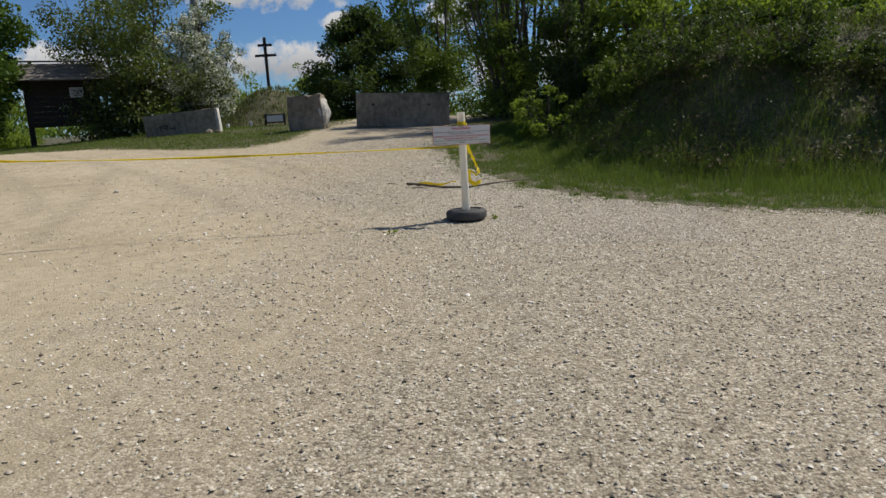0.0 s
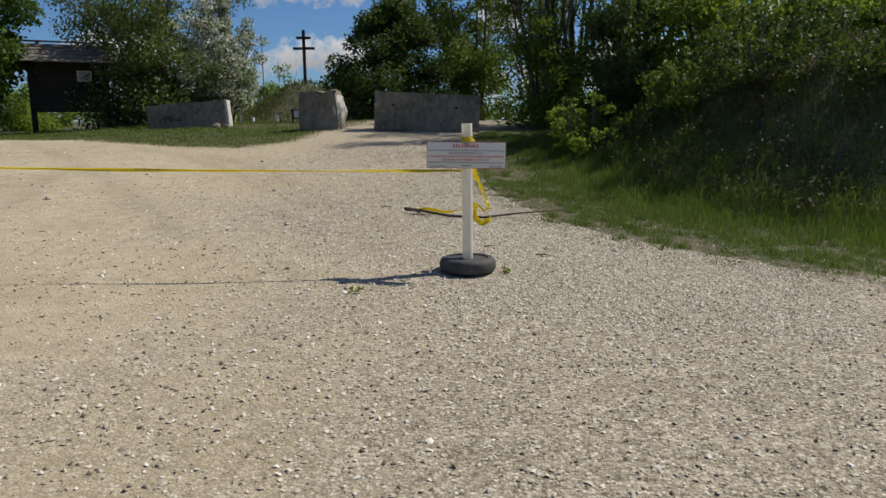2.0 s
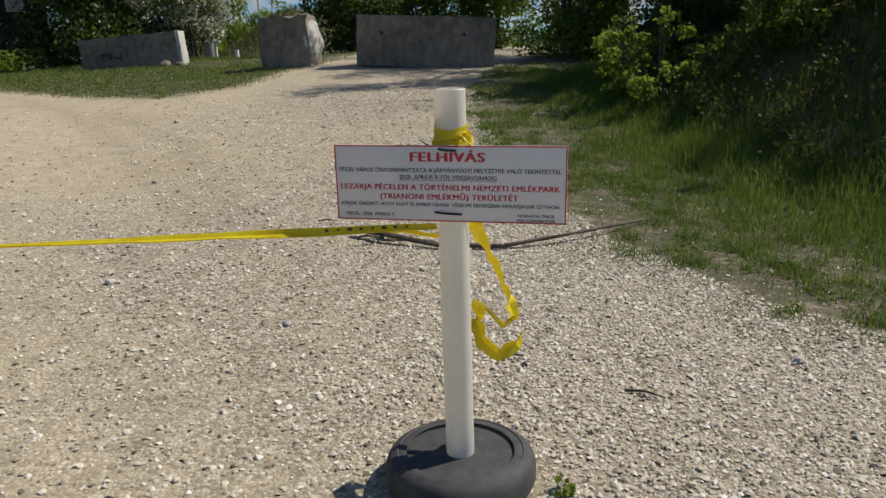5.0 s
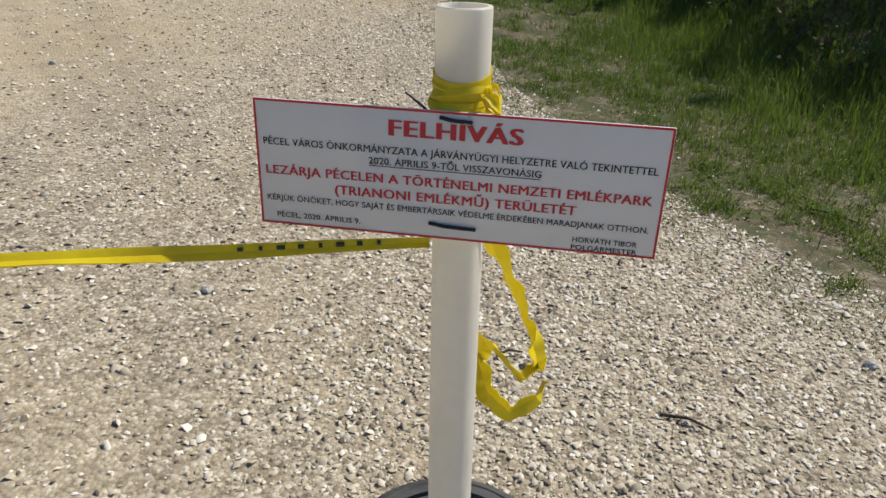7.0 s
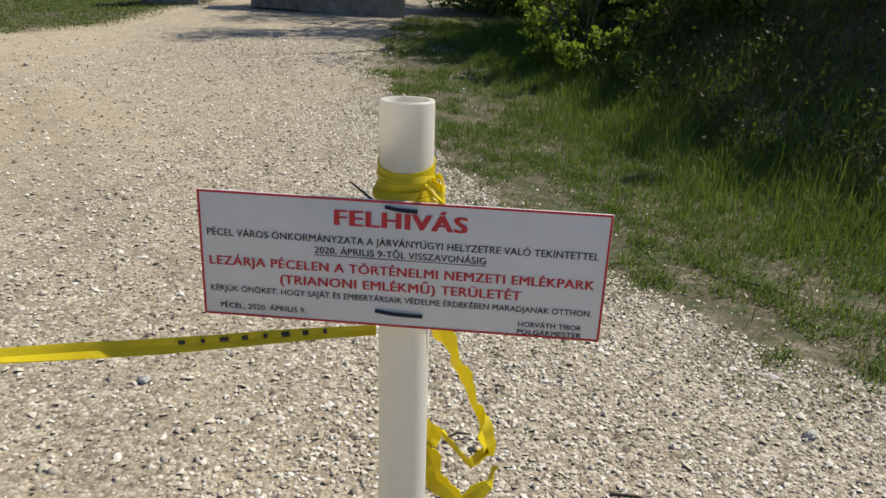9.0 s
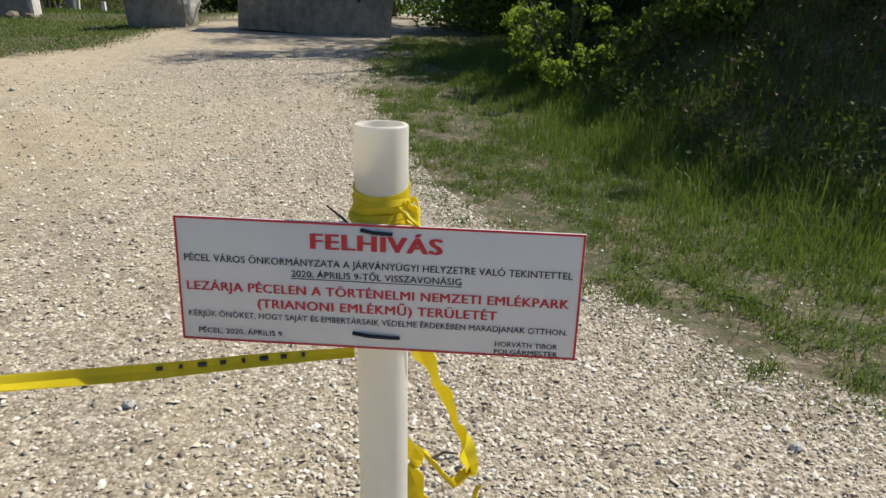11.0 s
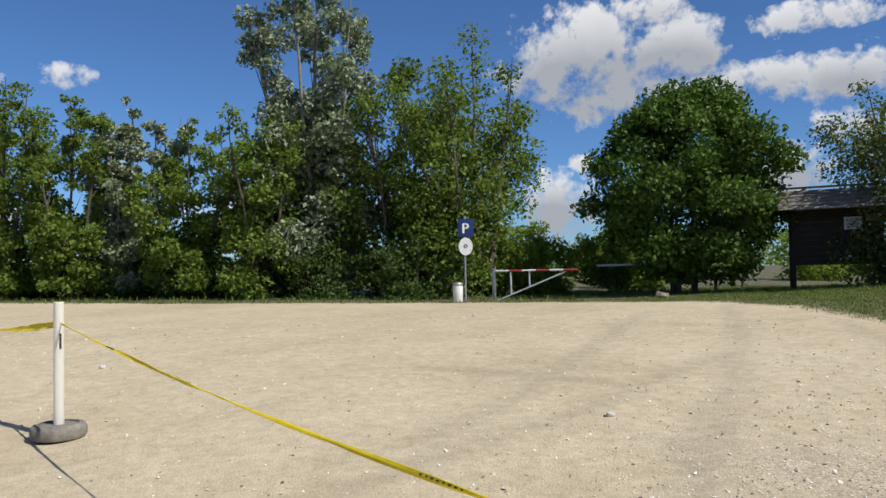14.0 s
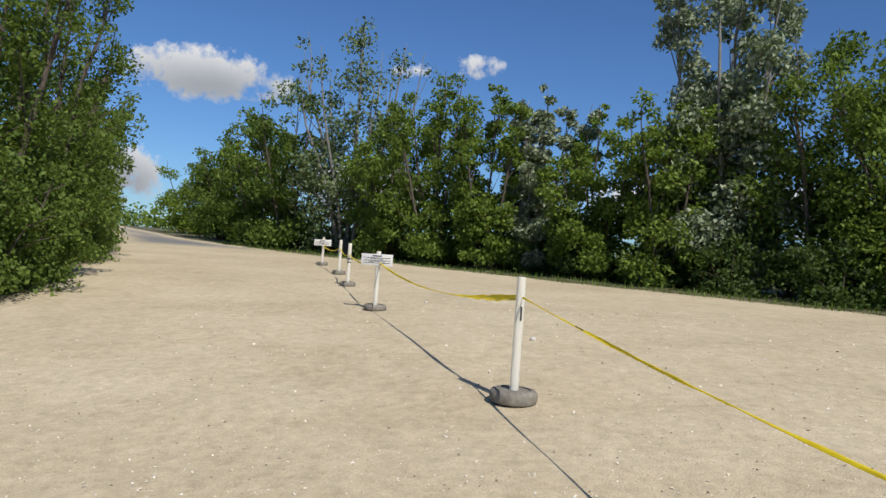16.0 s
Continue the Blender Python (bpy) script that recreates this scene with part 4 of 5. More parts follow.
tape_run("barrier_tape", "yellow barrier tape sloping between two tyre-footed posts", top_of(-21.24, -8.47, 0.76), top_of(-25.45, -10.28, 0.70), 0.12, 0.035, 5.0, 5.0)

# loose end of the tape hanging from the sign post, blown into a loop
loose = tagged(new("loose_tape_end"), "loose yellow tape end hanging in a crumpled curl beside the pipe", "barrier tape")
bm = bmesh.new()
pts = [(0.035, 0.03, 0.885), (0.052, 0.05, 0.82), (0.085, 0.07, 0.74), (0.115, 0.09, 0.66), (0.145, 0.10, 0.58), (0.165, 0.09, 0.52), (0.13, 0.06, 0.50), (0.08, 0.08, 0.545), (0.045, 0.12, 0.555), (0.03, 0.14, 0.50), (0.06, 0.11, 0.43), (0.11, 0.09, 0.40), (0.165, 0.12, 0.425), (0.18, 0.15, 0.46)]
fine_pts = []
for i in range(len(pts) - 1):
    for k in range(5):
        fine_pts.append(Vector(pts[i]).lerp(Vector(pts[i + 1]), k / 5))
ribbon(bm, fine_pts, 0.05, 0.0015, 2.6, 0.9, 0.3, 11)
part("band", bm, TAPE, loose)

# dead branch on the gravel with a strip of tape on it
branch = tagged(new("fallen_branch"), "thin dead branch lying on the gravel", "branch")
bm = bmesh.new()
line = [(-1.1, 2.34), (-0.9, 2.26), (-0.55, 2.22), (-0.15, 2.32), (0.2, 2.52), (0.5, 2.78), (0.85, 3.15)]
tube(bm, [(x, y, gz(x, y) + 0.035 + 0.02 * math.sin(x * 5)) for x, y in line], [0.02, 0.018, 0.016, 0.014, 0.011, 0.008, 0.004], 7)
tube(bm, [(-0.9, 2.26, gz(-0.9, 2.26) + 0.03), (-0.98, 2.18, gz(-1, 2.2) + 0.06), (-1.06, 2.16, gz(-1, 2.2) + 0.05)], [0.012, 0.009, 0.004], 6)
part("bark", bm, BARK, branch)
strip = tagged(new("tape_strip"), "yellow tape strip lying over a branch", "barrier tape")
bm = bmesh.new()
ribbon(bm, [(-0.95 + i * 0.04, 2.34 - 0.02 * math.sin(i * 0.7), gz(-0.4, 2.3) + 0.07 + 0.02 * math.sin(i * 0.55)) for i in range(16)], 0.055, 0.0015, 1.2, 0.3, 0.3, 21)
part("band", bm, TAPE, strip)

# ---- parking sign, bin and gate at the far side ----
pk = (-19.75, 6.45)
park = thing("parking_sign", "blue parking sign above a round plate on a steel post", "traffic sign", *pk, gz(*pk) - 0.03, 66)
bm = bmesh.new()
tube(bm, [(0, 0, 0), (0, 0, 2.55)], 0.03, 12)
part("post", bm, STEEL, park)
bm = bmesh.new()
box(bm, 0.46, 0.012, 0.52, pose(0.03, -0.04, 1.93), 0.004)
pb = part("blue_plate", bm, BLUE_PAINT, park, "blue square plate with a white letter")
lettering("P", -0.07, 0.13, 2.04, 0.31, WHITE_PAINT, pb, -0.0475, 0.03)
bm = bmesh.new()
lathe(bm, [(0.0, 0.0), (0.235, 0.0), (0.24, 0.006), (0.235, 0.012), (0, 0.012)], 36, pose(0, -0.033, 1.68, 90, 0, 0))
rd = part("round_plate", bm, WHITE_PAINT, park, "round white plate")
rd.scale = (0.85, 1, 1.08)
rd.location = (0.02, 0, -0.165)
bm = bmesh.new()
lathe(bm, [(0.032, 0.0), (0.032, 0.004), (0.058, 0.004), (0.058, 0.0)], 20, pose(0.02, -0.0465, 1.66, 90, 0, 0))
part("symbol", bm, BLUE_PAINT, park)
bx0, by0 = -19.88, 6.26
binn = thing("litter_bin", "white cylindrical litter bin with a grey domed lid", "bin", bx0, by0, gz(bx0, by0) - 0.01, 66)
bm = bmesh.new()
lathe(bm, [(0, 0.02), (0.12, 0.02), (0.14, 0.05), (0.15, 0.50), (0.145, 0.51), (0.0, 0.51)], 24)
part("drum", bm, WHITE_PAINT, binn)
bm = bmesh.new()
lathe(bm, [(0.155, 0.50), (0.16, 0.54), (0.12, 0.59), (0.0, 0.61)], 24)
part("lid", bm, STEEL, binn, "grey domed lid")

gp0 = Vector((-19.94, 7.45, 0))
gate = thing("barrier_gate", "red and white swing barrier gate on a steel post", "gate", gp0.x, gp0.y, gz(gp0.x, gp0.y) - 0.03, 42)
bm = bmesh.new()
box(bm, 0.09, 0.09, 0.98, pose(0, 0, 0), 0.008)
part("post", bm, STEEL, gate)
for i in range(6):
    bm = bmesh.new()
    tube(bm, [(0.06 + i * 0.42, 0, 0.90), (0.06 + (i + 1) * 0.42, 0, 0.90)], 0.028, 8)
    part("bar", bm, WHITE_PAINT if i % 2 == 0 else RED_PAINT, gate, "white rail section" if i % 2 == 0 else "red rail section")
for px, zl in ((0.54, 0.21), (1.12, 0.43)):
    bm = bmesh.new()
    box(bm, 0.045, 0.03, 0.90 - zl, pose(px, 0, zl), 0.004)
    part("upright", bm, WHITE_PAINT, gate)
bm = bmesh.new()
tube(bm, [(0.1, 0, 0.02), (2.2, 0, 0.84)], 0.022, 8)
part("brace", bm, WHITE_PAINT, gate, "white diagonal brace")
gate2 = thing("barrier_rail", "white rail of a second gate half hidden by leaves", "gate", -20.2, 12.6, gz(-20.2, 12.6) - 0.03, 46)
bm = bmesh.new()
tube(bm, [(-1.2, 0, 0.98), (2.6, 0, 1.02)], 0.035, 8)
part("bar", bm, WHITE_PAINT, gate2)
for px in (2.5,):
    bm = bmesh.new()
    box(bm, 0.1, 0.1, 1.0, pose(px, 0, 0), 0.006)
    part("post", bm, STEEL, gate2)

# ---- cross, pylon, poles and the mound beyond ----
cx0, cy0 = -20.9, 52.6
cross = thing("double_cross", "tall dark wooden cross with two arms", "cross", cx0, cy0, gz(cx0, cy0) - 0.1, 12)
ch = 8.85 - gz(cx0, cy0)
bm = bmesh.new()
box(bm, 0.24, 0.22, ch, Matrix(), 0.02)
part("shaft", bm, DARK_WOOD, cross)
for zz, ww in ((ch - 0.62, 1.15), (ch - 1.45, 1.75)):
    bm = bmesh.new()
    box(bm, ww, 0.18, 0.2, pose(0, -0.03, zz - 0.1), 0.015)
    part("arm", bm, DARK_WOOD, cross)
for n, (fx0, fy0, top) in enumerate(((-23.4, 50.0, 8.3), (-15.6, 55.0, 9.0))):
    fp = thing("flag_pole", "slender bare grey flag pole", "pole", fx0, fy0, gz(fx0, fy0) - 0.1, 0, "flag poles")
    bm = bmesh.new()
    tube(bm, [(0, 0, 0), (0, 0, top - gz(fx0, fy0))], [0.07, 0.04], 8)
    part("shaft", bm, STEEL, fp)
pyl = thing("power_line_portal", "twin concrete power poles joined by a steel crossarm", "pylon", -16.1, 25.65, gz(-16.1, 25.65) - 0.1, 32)
for px in (-1.42, 1.42):
    bm = bmesh.new()
    tube(bm, [(px, 0, 0), (px * 0.98, 0, 11.2)], [0.24, 0.15], 14)
    part("pole", bm, PYLON, pyl, "tapered grey concrete pole")
bm = bmesh.new()
for yy in (-0.18, 0.18):
    box(bm, 5.2, 0.07, 0.12, pose(0, yy, 10.15), 0.005)
for i in range(12):
    box(bm, 0.05, 0.4, 0.05, pose(-2.4 + i * 0.436, 0, 10.18, 0, 0, 35 if i % 2 else -35))
part("crossarm", bm, STEEL, pyl, "braced steel crossarm")
for px in (-2.4, -0.9, 0.9, 2.4):
    bm = bmesh.new()
    prof = [(0.02, 0.0)]
    for i in range(6):
        prof += [(0.07, -0.06 - i * 0.08), (0.03, -0.1 - i * 0.08)]
    lathe(bm, prof, 12, pose(px, 0, 10.15))
    part("insulator", bm, BLACK_PLASTIC, pyl, "brown stacked insulator")
bm = bmesh.new()
box(bm, 1.5, 0.5, 0.5, pose(0.2, 0, 10.4), 0.02)
part("switch_frame", bm, STEEL, pyl)

# ---- small things in the park beyond ----
info = thing("small_board", "low framed information board on two posts", "sign", -12.6, 29.6, gz(-12.6, 29.6), 10)
for px in (-0.5, 0.5):
    bm = bmesh.new()
    box(bm, 0.09, 0.09, 0.75, pose(px, 0, 0), 0.01)
    part("post", bm, DARK_WOOD, info)
bm = bmesh.new()
box(bm, 1.0, 0.05, 0.45, pose(0, -0.03, 0.27), 0.01)
part("frame", bm, DARK_WOOD, info)
bm = bmesh.new()
box(bm, 0.84, 0.012, 0.33, pose(0, -0.062, 0.33), 0.003)
part("panel", bm, PAPER, info, "pale printed panel")
for i, (x, y) in enumerate(((-14.9, 28.8), (-13.8, 29.2), (-16.4, 28.2))):
    mk = thing("marker_post", "short white marker post in the grass", "post", x, y, gz(x, y) - 0.05, 0, "marker posts")
    bm = bmesh.new()
    box(bm, 0.13, 0.13, 0.55, pose(0, 0, 0, 0, 0, 20 * i), 0.02)
    part("body", bm, WHITE_PAINT, mk)
table = thing("picnic_table", "white concrete park table on two legs", "table", -13.1, 22.6, gz(-13.1, 22.6), 25)
bm = bmesh.new()
box(bm, 1.2, 0.7, 0.07, pose(0, 0, 0.66), 0.015)
part("tabletop", bm, WHITE_PAINT, table)
for px in (-0.42, 0.42):
    bm = bmesh.new()
    box(bm, 0.09, 0.5, 0.66, pose(px, 0, 0), 0.012)
    part("leg", bm, WHITE_PAINT, table)


def rock(x, y, size, label, seed, mat=PALE_CONCRETE, group=""):
    root = thing("stone", label, "stone", x, y, gz(x, y) - size * 0.08, seed * 50, group)
    bm = bmesh.new()
    bmesh.ops.create_icosphere(bm, subdivisions=2, radius=size / 2)
    for v in bm.verts:
        v.co = Vector((v.co.x * 1.25, v.co.y * 0.9, v.co.z * 0.7 + size * 0.3))
    roughen(bm, size * 0.16, 2.2 / size, seed)
    part("body", bm, mat, root, "", True)
    return root


rock(-16.2, 10.6, 0.30, "pale boulder at the edge of the lot", 1.0, CONCRETE)
rock(-9.25, 13.75, 0.26, "rubble fallen from the old concrete block", 2.0, CONCRETE)
rock(-9.05, 14.0, 0.18, "rubble fallen from the old concrete block", 3.0, CONCRETE)
for i, (x, y, sz) in enumerate(((-5.55, 1.9, 0.07), (-4.5, 6.0, 0.06), (-1.03, 0.99, 0.042), (1.3, 1.08, 0.045), (-2.18, 1.29, 0.05), (-11.2, -2.6, 0.09), (-3.2, 3.4, 0.045), (-15.4, -4.9, 0.07), (0.7, 2.2, 0.04), (-0.6, 3.1, 0.045))):
    rock(x, y, sz, "single larger stone lying on the gravel", 5.0 + i, PALE_CONCRETE, "larger stones on the lot")
# dropped leafy sprigs and twigs
for i, (x, y) in enumerate(((-0.74, -0.95), (0.34, -0.06))):
    sp = thing("leafy_sprig", "torn green sprig lying on the gravel", "sprig", x, y, gz(x, y), 70 * i, "sprigs on the gravel")
    v, f = leaf_cloud([(0, 0, 0.03), (0.03, 0.02, 0.03)], [0.04, 0.03], 18, 0.036, np.random.default_rng(i))
    lf = new("leaves", mesh_from("leaves", v, f, LEAF_YOUNG))
    lf.parent = sp
    bm = bmesh.new()
    tube(bm, [(-0.06, 0, 0.008), (0, 0.01, 0.016), (0.05, 0.02, 0.03)], [0.004, 0.003, 0.002], 5)
    part("stem", bm, BARK, sp)
for i, (x, y, a, ln) in enumerate(((0.08, 0.84, 25, 0.09), (0.62, 0.62, -18, 0.16), (1.5, 2.3, -35, 0.3), (-1.4, 2.6, 10, 0.14))):
    tw = thing("twig", "small dry twig lying on the gravel", "twig", x, y, gz(x, y), a, "twigs on the gravel")
    bm = bmesh.new()
    tube(bm, [(-ln / 2, 0, 0.012), (0, 0.01, 0.02), (ln / 2, -0.005, 0.014)], [0.006, 0.005, 0.003], 6)
    part("bark", bm, BARK, tw)

# ---- trees ----
T = "trees of the western row"
plant("maple_tree", "dense round-crowned maple in fresh green leaf", "tree", -18.1, 13.2, 6.1, 6.9, 0.7, 0, 52000, 0.15, LEAF_MAPLE, clumps=280, shape="round", stems=4, seed=3, clump=0.10)
WEST = ((-27.2, 3.6, 12.4, 6.2, "s", 7), (-23.4, 8.4, 9.6, 6.4, "g", 7), (-25.3, 6.3, 8.8, 6.2, "g", 6), (-26.6, 1.6, 7.2, 5.4, "g", 6), (-28.2, -0.9, 6.6, 4.8, "g", 5), (-30.8, -2.9, 7.8, 4.4, "s", 5), (-30.6, -5.0, 7.6, 4.6, "g", 5), (-32.2, -7.4, 8.6, 5.4, "g", 6),
        (-34.0, -9.8, 7.4, 5.4, "g", 5), (-37.4, -12.6, 12.2, 9.0, "m", 8), (-39.4, -16.6, 8.8, 7.0, "g", 6), (-43.6, -20.4, 8.0, 7.0, "g", 6), (-48.6, -24.6, 7.8, 7.2, "g", 6), (-58.0, -31.4, 6.6, 7.0, "y", 5))
for i, (x, y, h, w, kind_of, st) in enumerate(WEST):
    mt = {"s": LEAF_SILVER, "g": LEAF_MIX if i % 2 or 2 < i < 9 else LEAF_SHADE, "m": LEAF_POPLAR, "y": LEAF_YOUNG}[kind_of]
    silver = kind_of in "sm"
    plant("poplar_tree" if silver else "broadleaf_tree", "tall silvery poplar with a ragged sparse top" if silver else "leafy green tree in the row beside the lot", "tree", x, y, h, w, 0.5, 0, 42000 if i == 0 else (24000 if i < 3 else 17000) if i < 9 else 12000, (0.20 if silver else 0.16) if i < 9 else 0.21, mt, PALE_BARK if silver else BARK, 190 if i < 3 else 130, "leaders", st + (3 if silver else 1), 20 + i, group=T, clump=0.135 if i < 3 else 0.12)
# low growth under the row, the canopy's shade painted in with dark leaves
for i in range(15):
    u = i / 14
    x, y = -22.6 - 26 * u + rng.uniform(-0.4, 0.4), 5.6 - 28.5 * u + rng.uniform(-0.4, 0.4)
    plant("shrub", "dense low shrub under the western tree row", "shrub", x, y, 0.9 + rng.random() * 1.1, 3.4, 0.05, 0, 4800, 0.14, LEAF_DARK, clumps=60, shape="leaders", stems=5, seed=60 + i, group="shrubs under the western row", clump=0.16)
for i, (x, y) in enumerate(((-24.6, 8.8), (-22.4, 10.4), (-26.5, 12.6), (-21.6, 12.8), (-24.0, 15.4), (-29.0, 11.0))):
    plant("shrub", "dense shrub behind the lot edge", "shrub", x, y, 1.9 + 0.5 * (i % 2), 3.4, 0.05, 0, 6500, 0.13, LEAF_YOUNG if i else LEAF_SHADE, clumps=50, shape="leaders", stems=5, seed=80 + i, group="shrubs under the western row", clump=0.16)
# trees and shrubs south of the side road
S = "trees south of the side road"
for i, (x, y, h, w) in enumerate(((-14.4, -14.6, 9.8, 6.0), (-19.4, -17.0, 10.2, 6.2), (-25.0, -20.4, 9.4, 6.0), (-31.6, -24.6, 8.4, 6.4), (-39.6, -30.0, 8.0, 6.4), (-49.4, -37.0, 7.4, 6.6))):
    plant("broadleaf_tree", "leafy green tree crowding the side road", "tree", x, y, h, w, 0.2, 0, 24000 if i < 3 else 10000, 0.12 if i < 3 else 0.2, LEAF_SHADE, BARK, 170, "leaders", 7, 90 + i, group=S, clump=0.12)
for i, (x, y) in enumerate(((-12.8, -13.2), (-15.6, -14.4), (-19.0, -16.2), (-23.6, -18.6))):
    plant("shrub", "dense green shrub at the edge of the side road", "shrub", x, y, 2.8, 3.4, 0.05, 0, 11000, 0.10, LEAF_SHADE, BARK, 70, "leaders", 6, 100 + i, group=S, clump=0.16)
# hawthorns by the hut
plant("hawthorn", "olive-green hawthorn just coming into blossom", "tree", -13.4, 17.6, 6.1, 7.6, 0.1, 0, 42000, 0.11, LEAF_OLIVE, BARK, 190, "leaders", 9, 120, (1600, 0.09), clump=0.12)
plant("blossom_tree", "small tree covered in white spring blossom", "tree", -11.3, 18.6, 4.6, 4.2, 0.9, 0, 7000, 0.10, LEAF_OLIVE, BARK, 90, "leaders", 7, 121, (13000, 0.10), clump=0.12)
# behind the barrier
plant("dark_shrub", "dark dense evergreen shrub behind the concrete barrier", "shrub", -5.4, 19.4, 3.9, 4.9, 0.05, 0, 36000, 0.11, LEAF_DARK, BARK, 190, "bush", 5, 130, clump=0.11)
plant("willow_tree", "bright green young tree behind the barrier", "tree", -2.9, 22.6, 7.6, 5.6, 0.3, 0, 30000, 0.12, LEAF_MIX, BARK, 150, "leaders", 6, 131, clump=0.13)
# thicket on the eastern bank; sunlight on its tops is put into yellow-green leaves
B = "thicket on the eastern bank"
for i, (x, y, h, w, mt) in enumerate(((0.7, 15.2, 8.4, 4.6, LEAF_MIX), (2.4, 12.6, 7.4, 4.6, LEAF_MIX), (3.5, 10.0, 2.5, 2.8, LEAF_YOUNG), (5.9, 8.4, 0.8, 2.8, LEAF_YOUNG), (4.3, 12.6, 2.4, 2.6, LEAF_YOUNG), (6.9, 10.2, 0.8, 3.6, LEAF_YOUNG), (8.4, 7.4, 0.8, 3.4, LEAF_YOUNG), (10.6, 7.0, 1.0, 3.8, LEAF_DARK), (10.2, 9.8, 1.0, 4.8, LEAF_YOUNG), (13.0, 6.8, 1.0, 4.2, LEAF_MIX), (3.0, 15.8, 5.4, 4.2, LEAF_YOUNG), (13.8, 9.4, 1.0, 5.0, LEAF_YOUNG), (8.4, 13.4, 1.2, 4.0, LEAF_YOUNG), (1.9, 10.8, 2.6, 2.6, LEAF_DARK), (0.1, 14.6, 5.8, 3.0, LEAF_MIX), (4.9, 8.6, 1.0, 2.2, LEAF_YOUNG), (-0.3, 20.5, 6.4, 4.8, LEAF_DARK))):
    plant("thicket_shrub", "tangled shrub on the shaded grassy bank" if mt is not LEAF_YOUNG else "yellow-green shrub on top of the bank", "shrub", x, y, h, w, 0.05, 0, 10500 if h > 3 else 7500, 0.10, mt, BARK, 90, "leaders", 8, 140 + i, group=B, clump=0.15)
# brambles on the bank face, mostly in dark leaves that paint its shade
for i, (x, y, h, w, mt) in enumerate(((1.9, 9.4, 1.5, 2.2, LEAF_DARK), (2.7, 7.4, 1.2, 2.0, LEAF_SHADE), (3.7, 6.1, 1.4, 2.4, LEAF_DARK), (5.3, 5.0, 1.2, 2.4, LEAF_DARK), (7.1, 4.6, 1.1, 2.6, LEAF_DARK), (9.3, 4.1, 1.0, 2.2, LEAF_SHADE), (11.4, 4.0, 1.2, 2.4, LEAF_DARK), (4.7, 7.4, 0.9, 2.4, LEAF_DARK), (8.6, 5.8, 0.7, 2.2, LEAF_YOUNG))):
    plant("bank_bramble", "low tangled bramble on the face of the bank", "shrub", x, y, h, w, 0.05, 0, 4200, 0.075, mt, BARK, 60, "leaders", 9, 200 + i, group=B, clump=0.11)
for i, (x, y, h, w) in enumerate(((6.7, 10.6, 2.9, 0.9), (7.5, 10.2, 3.2, 1.0), (8.3, 9.6, 2.6, 0.9), (9.2, 9.9, 3.0, 1.1), (7.0, 9.0, 1.8, 0.8), (5.6, 9.3, 1.5, 0.8), (10.4, 9.0, 2.6, 1.0), (11.9, 9.2, 3.0, 1.2), (7.9, 11.6, 3.4, 1.2))):
    plant("sapling", "thin upright sapling with sparse yellow-green leaves", "sapling", x, y, h, w, 0.2, 0, 750, 0.085, LEAF_YOUNG, BARK, 26, "leaders", 3, 230 + i, group="saplings on the bank", clump=0.17)
plant("bramble_bush", "sparse young bush with bright yellow-green leaves", "shrub", 1.2, 7.9, 1.3, 2.6, 0.1, 0, 2600, 0.075, LEAF_YOUNG, BARK, 60, "leaders", 9, 170, clump=0.07)
for i, (x, y) in enumerate(((-30, 20), (-35, 15), (-42, 26), (-27, 28), (-20.5, 35), (-24, 44), (-34, 38), (-13.0, 41), (-18.4, 41.0), (-20.8, 40.0))):
    plant("far_shrub", "sunlit yellow-green shrub in open ground", "shrub", x, y, 3.0 if i < 7 else 4.4, 5.4, 0.1, 0, 5500, 0.18, LEAF_YOUNG, BARK, 60, "leaders", 6, 180 + i, group="shrubs beyond the gate", clump=0.15)

# ---- loose stones ----
g = np.random.default_rng(5)


def bare(x, y):
    return (np.maximum(side(EAST, x, y), -side(NORTH, x, y)) < 0.25) & (np.hypot(x, y + 0.04) > 0.27)


x, y = scatter(230000, -2.6, 3.2, -1.2, 6.6, lambda x, y: bare(x, y) & (g.random(len(x)) < np.clip(0.80 + 0.6 * (x + 0.2) + 0.5 * np.sin(x * 1.7 + 0.6 * y) + 0.3 * np.sin(2.6 * y - x), 0.16, 1) * smooth(-2.6, -1.4, x) * smooth(6.6, 5.2, y) * smooth(3.2, 2.6, x)), g)
stone_field("gravel", "loose crushed limestone gravel round the sign post", x, y, 0.0065 + 0.016 * g.random(len(x)) ** 2.2, STONES, g)
x, y = scatter(110000, -7.0, 5.5, -8.2, 9.0, lambda x, y: bare(x, y) & (g.random(len(x)) < np.clip(0.85 - np.where(y > 1, 0.14, 0.22) * np.clip(-x - 0.3, 0, 9) + 0.22 * np.sin(1.3 * x + np.sin(y)) * np.sin(1.1 * y + 2), 0.08, 1) * smooth(-7.0, -4.6, x) * smooth(-8.2, -7.4, y)), g)
stone_field("gravel", "coarser loose gravel scattered over the drive", x, y, 0.012 + 0.022 * g.random(len(x)) ** 2.4, STONES, g)
x, y = scatter(9000, -17.0, -1.0, -9.0, 8.0, bare, g)
stone_field("gravel", "sparse pebbles on the pale trodden lot", x, y, 0.012 + 0.026 * g.random(len(x)) ** 4, STONES, g)

x, y = scatter(26000, -2.5, 9.0, 0.2, 12.0, lambda x, y: (lambda s: (s > 0.1) & (s < 2.2) & (g.random(len(x)) < np.clip(0.9 - 0.4 * s, 0.08, 1)))(side(EAST, x, y)), g)
stone_field("gravel", "pale stones strewn through the worn turf", x, y, 0.006 + 0.018 * g.random(len(x)) ** 3, STONES, g)

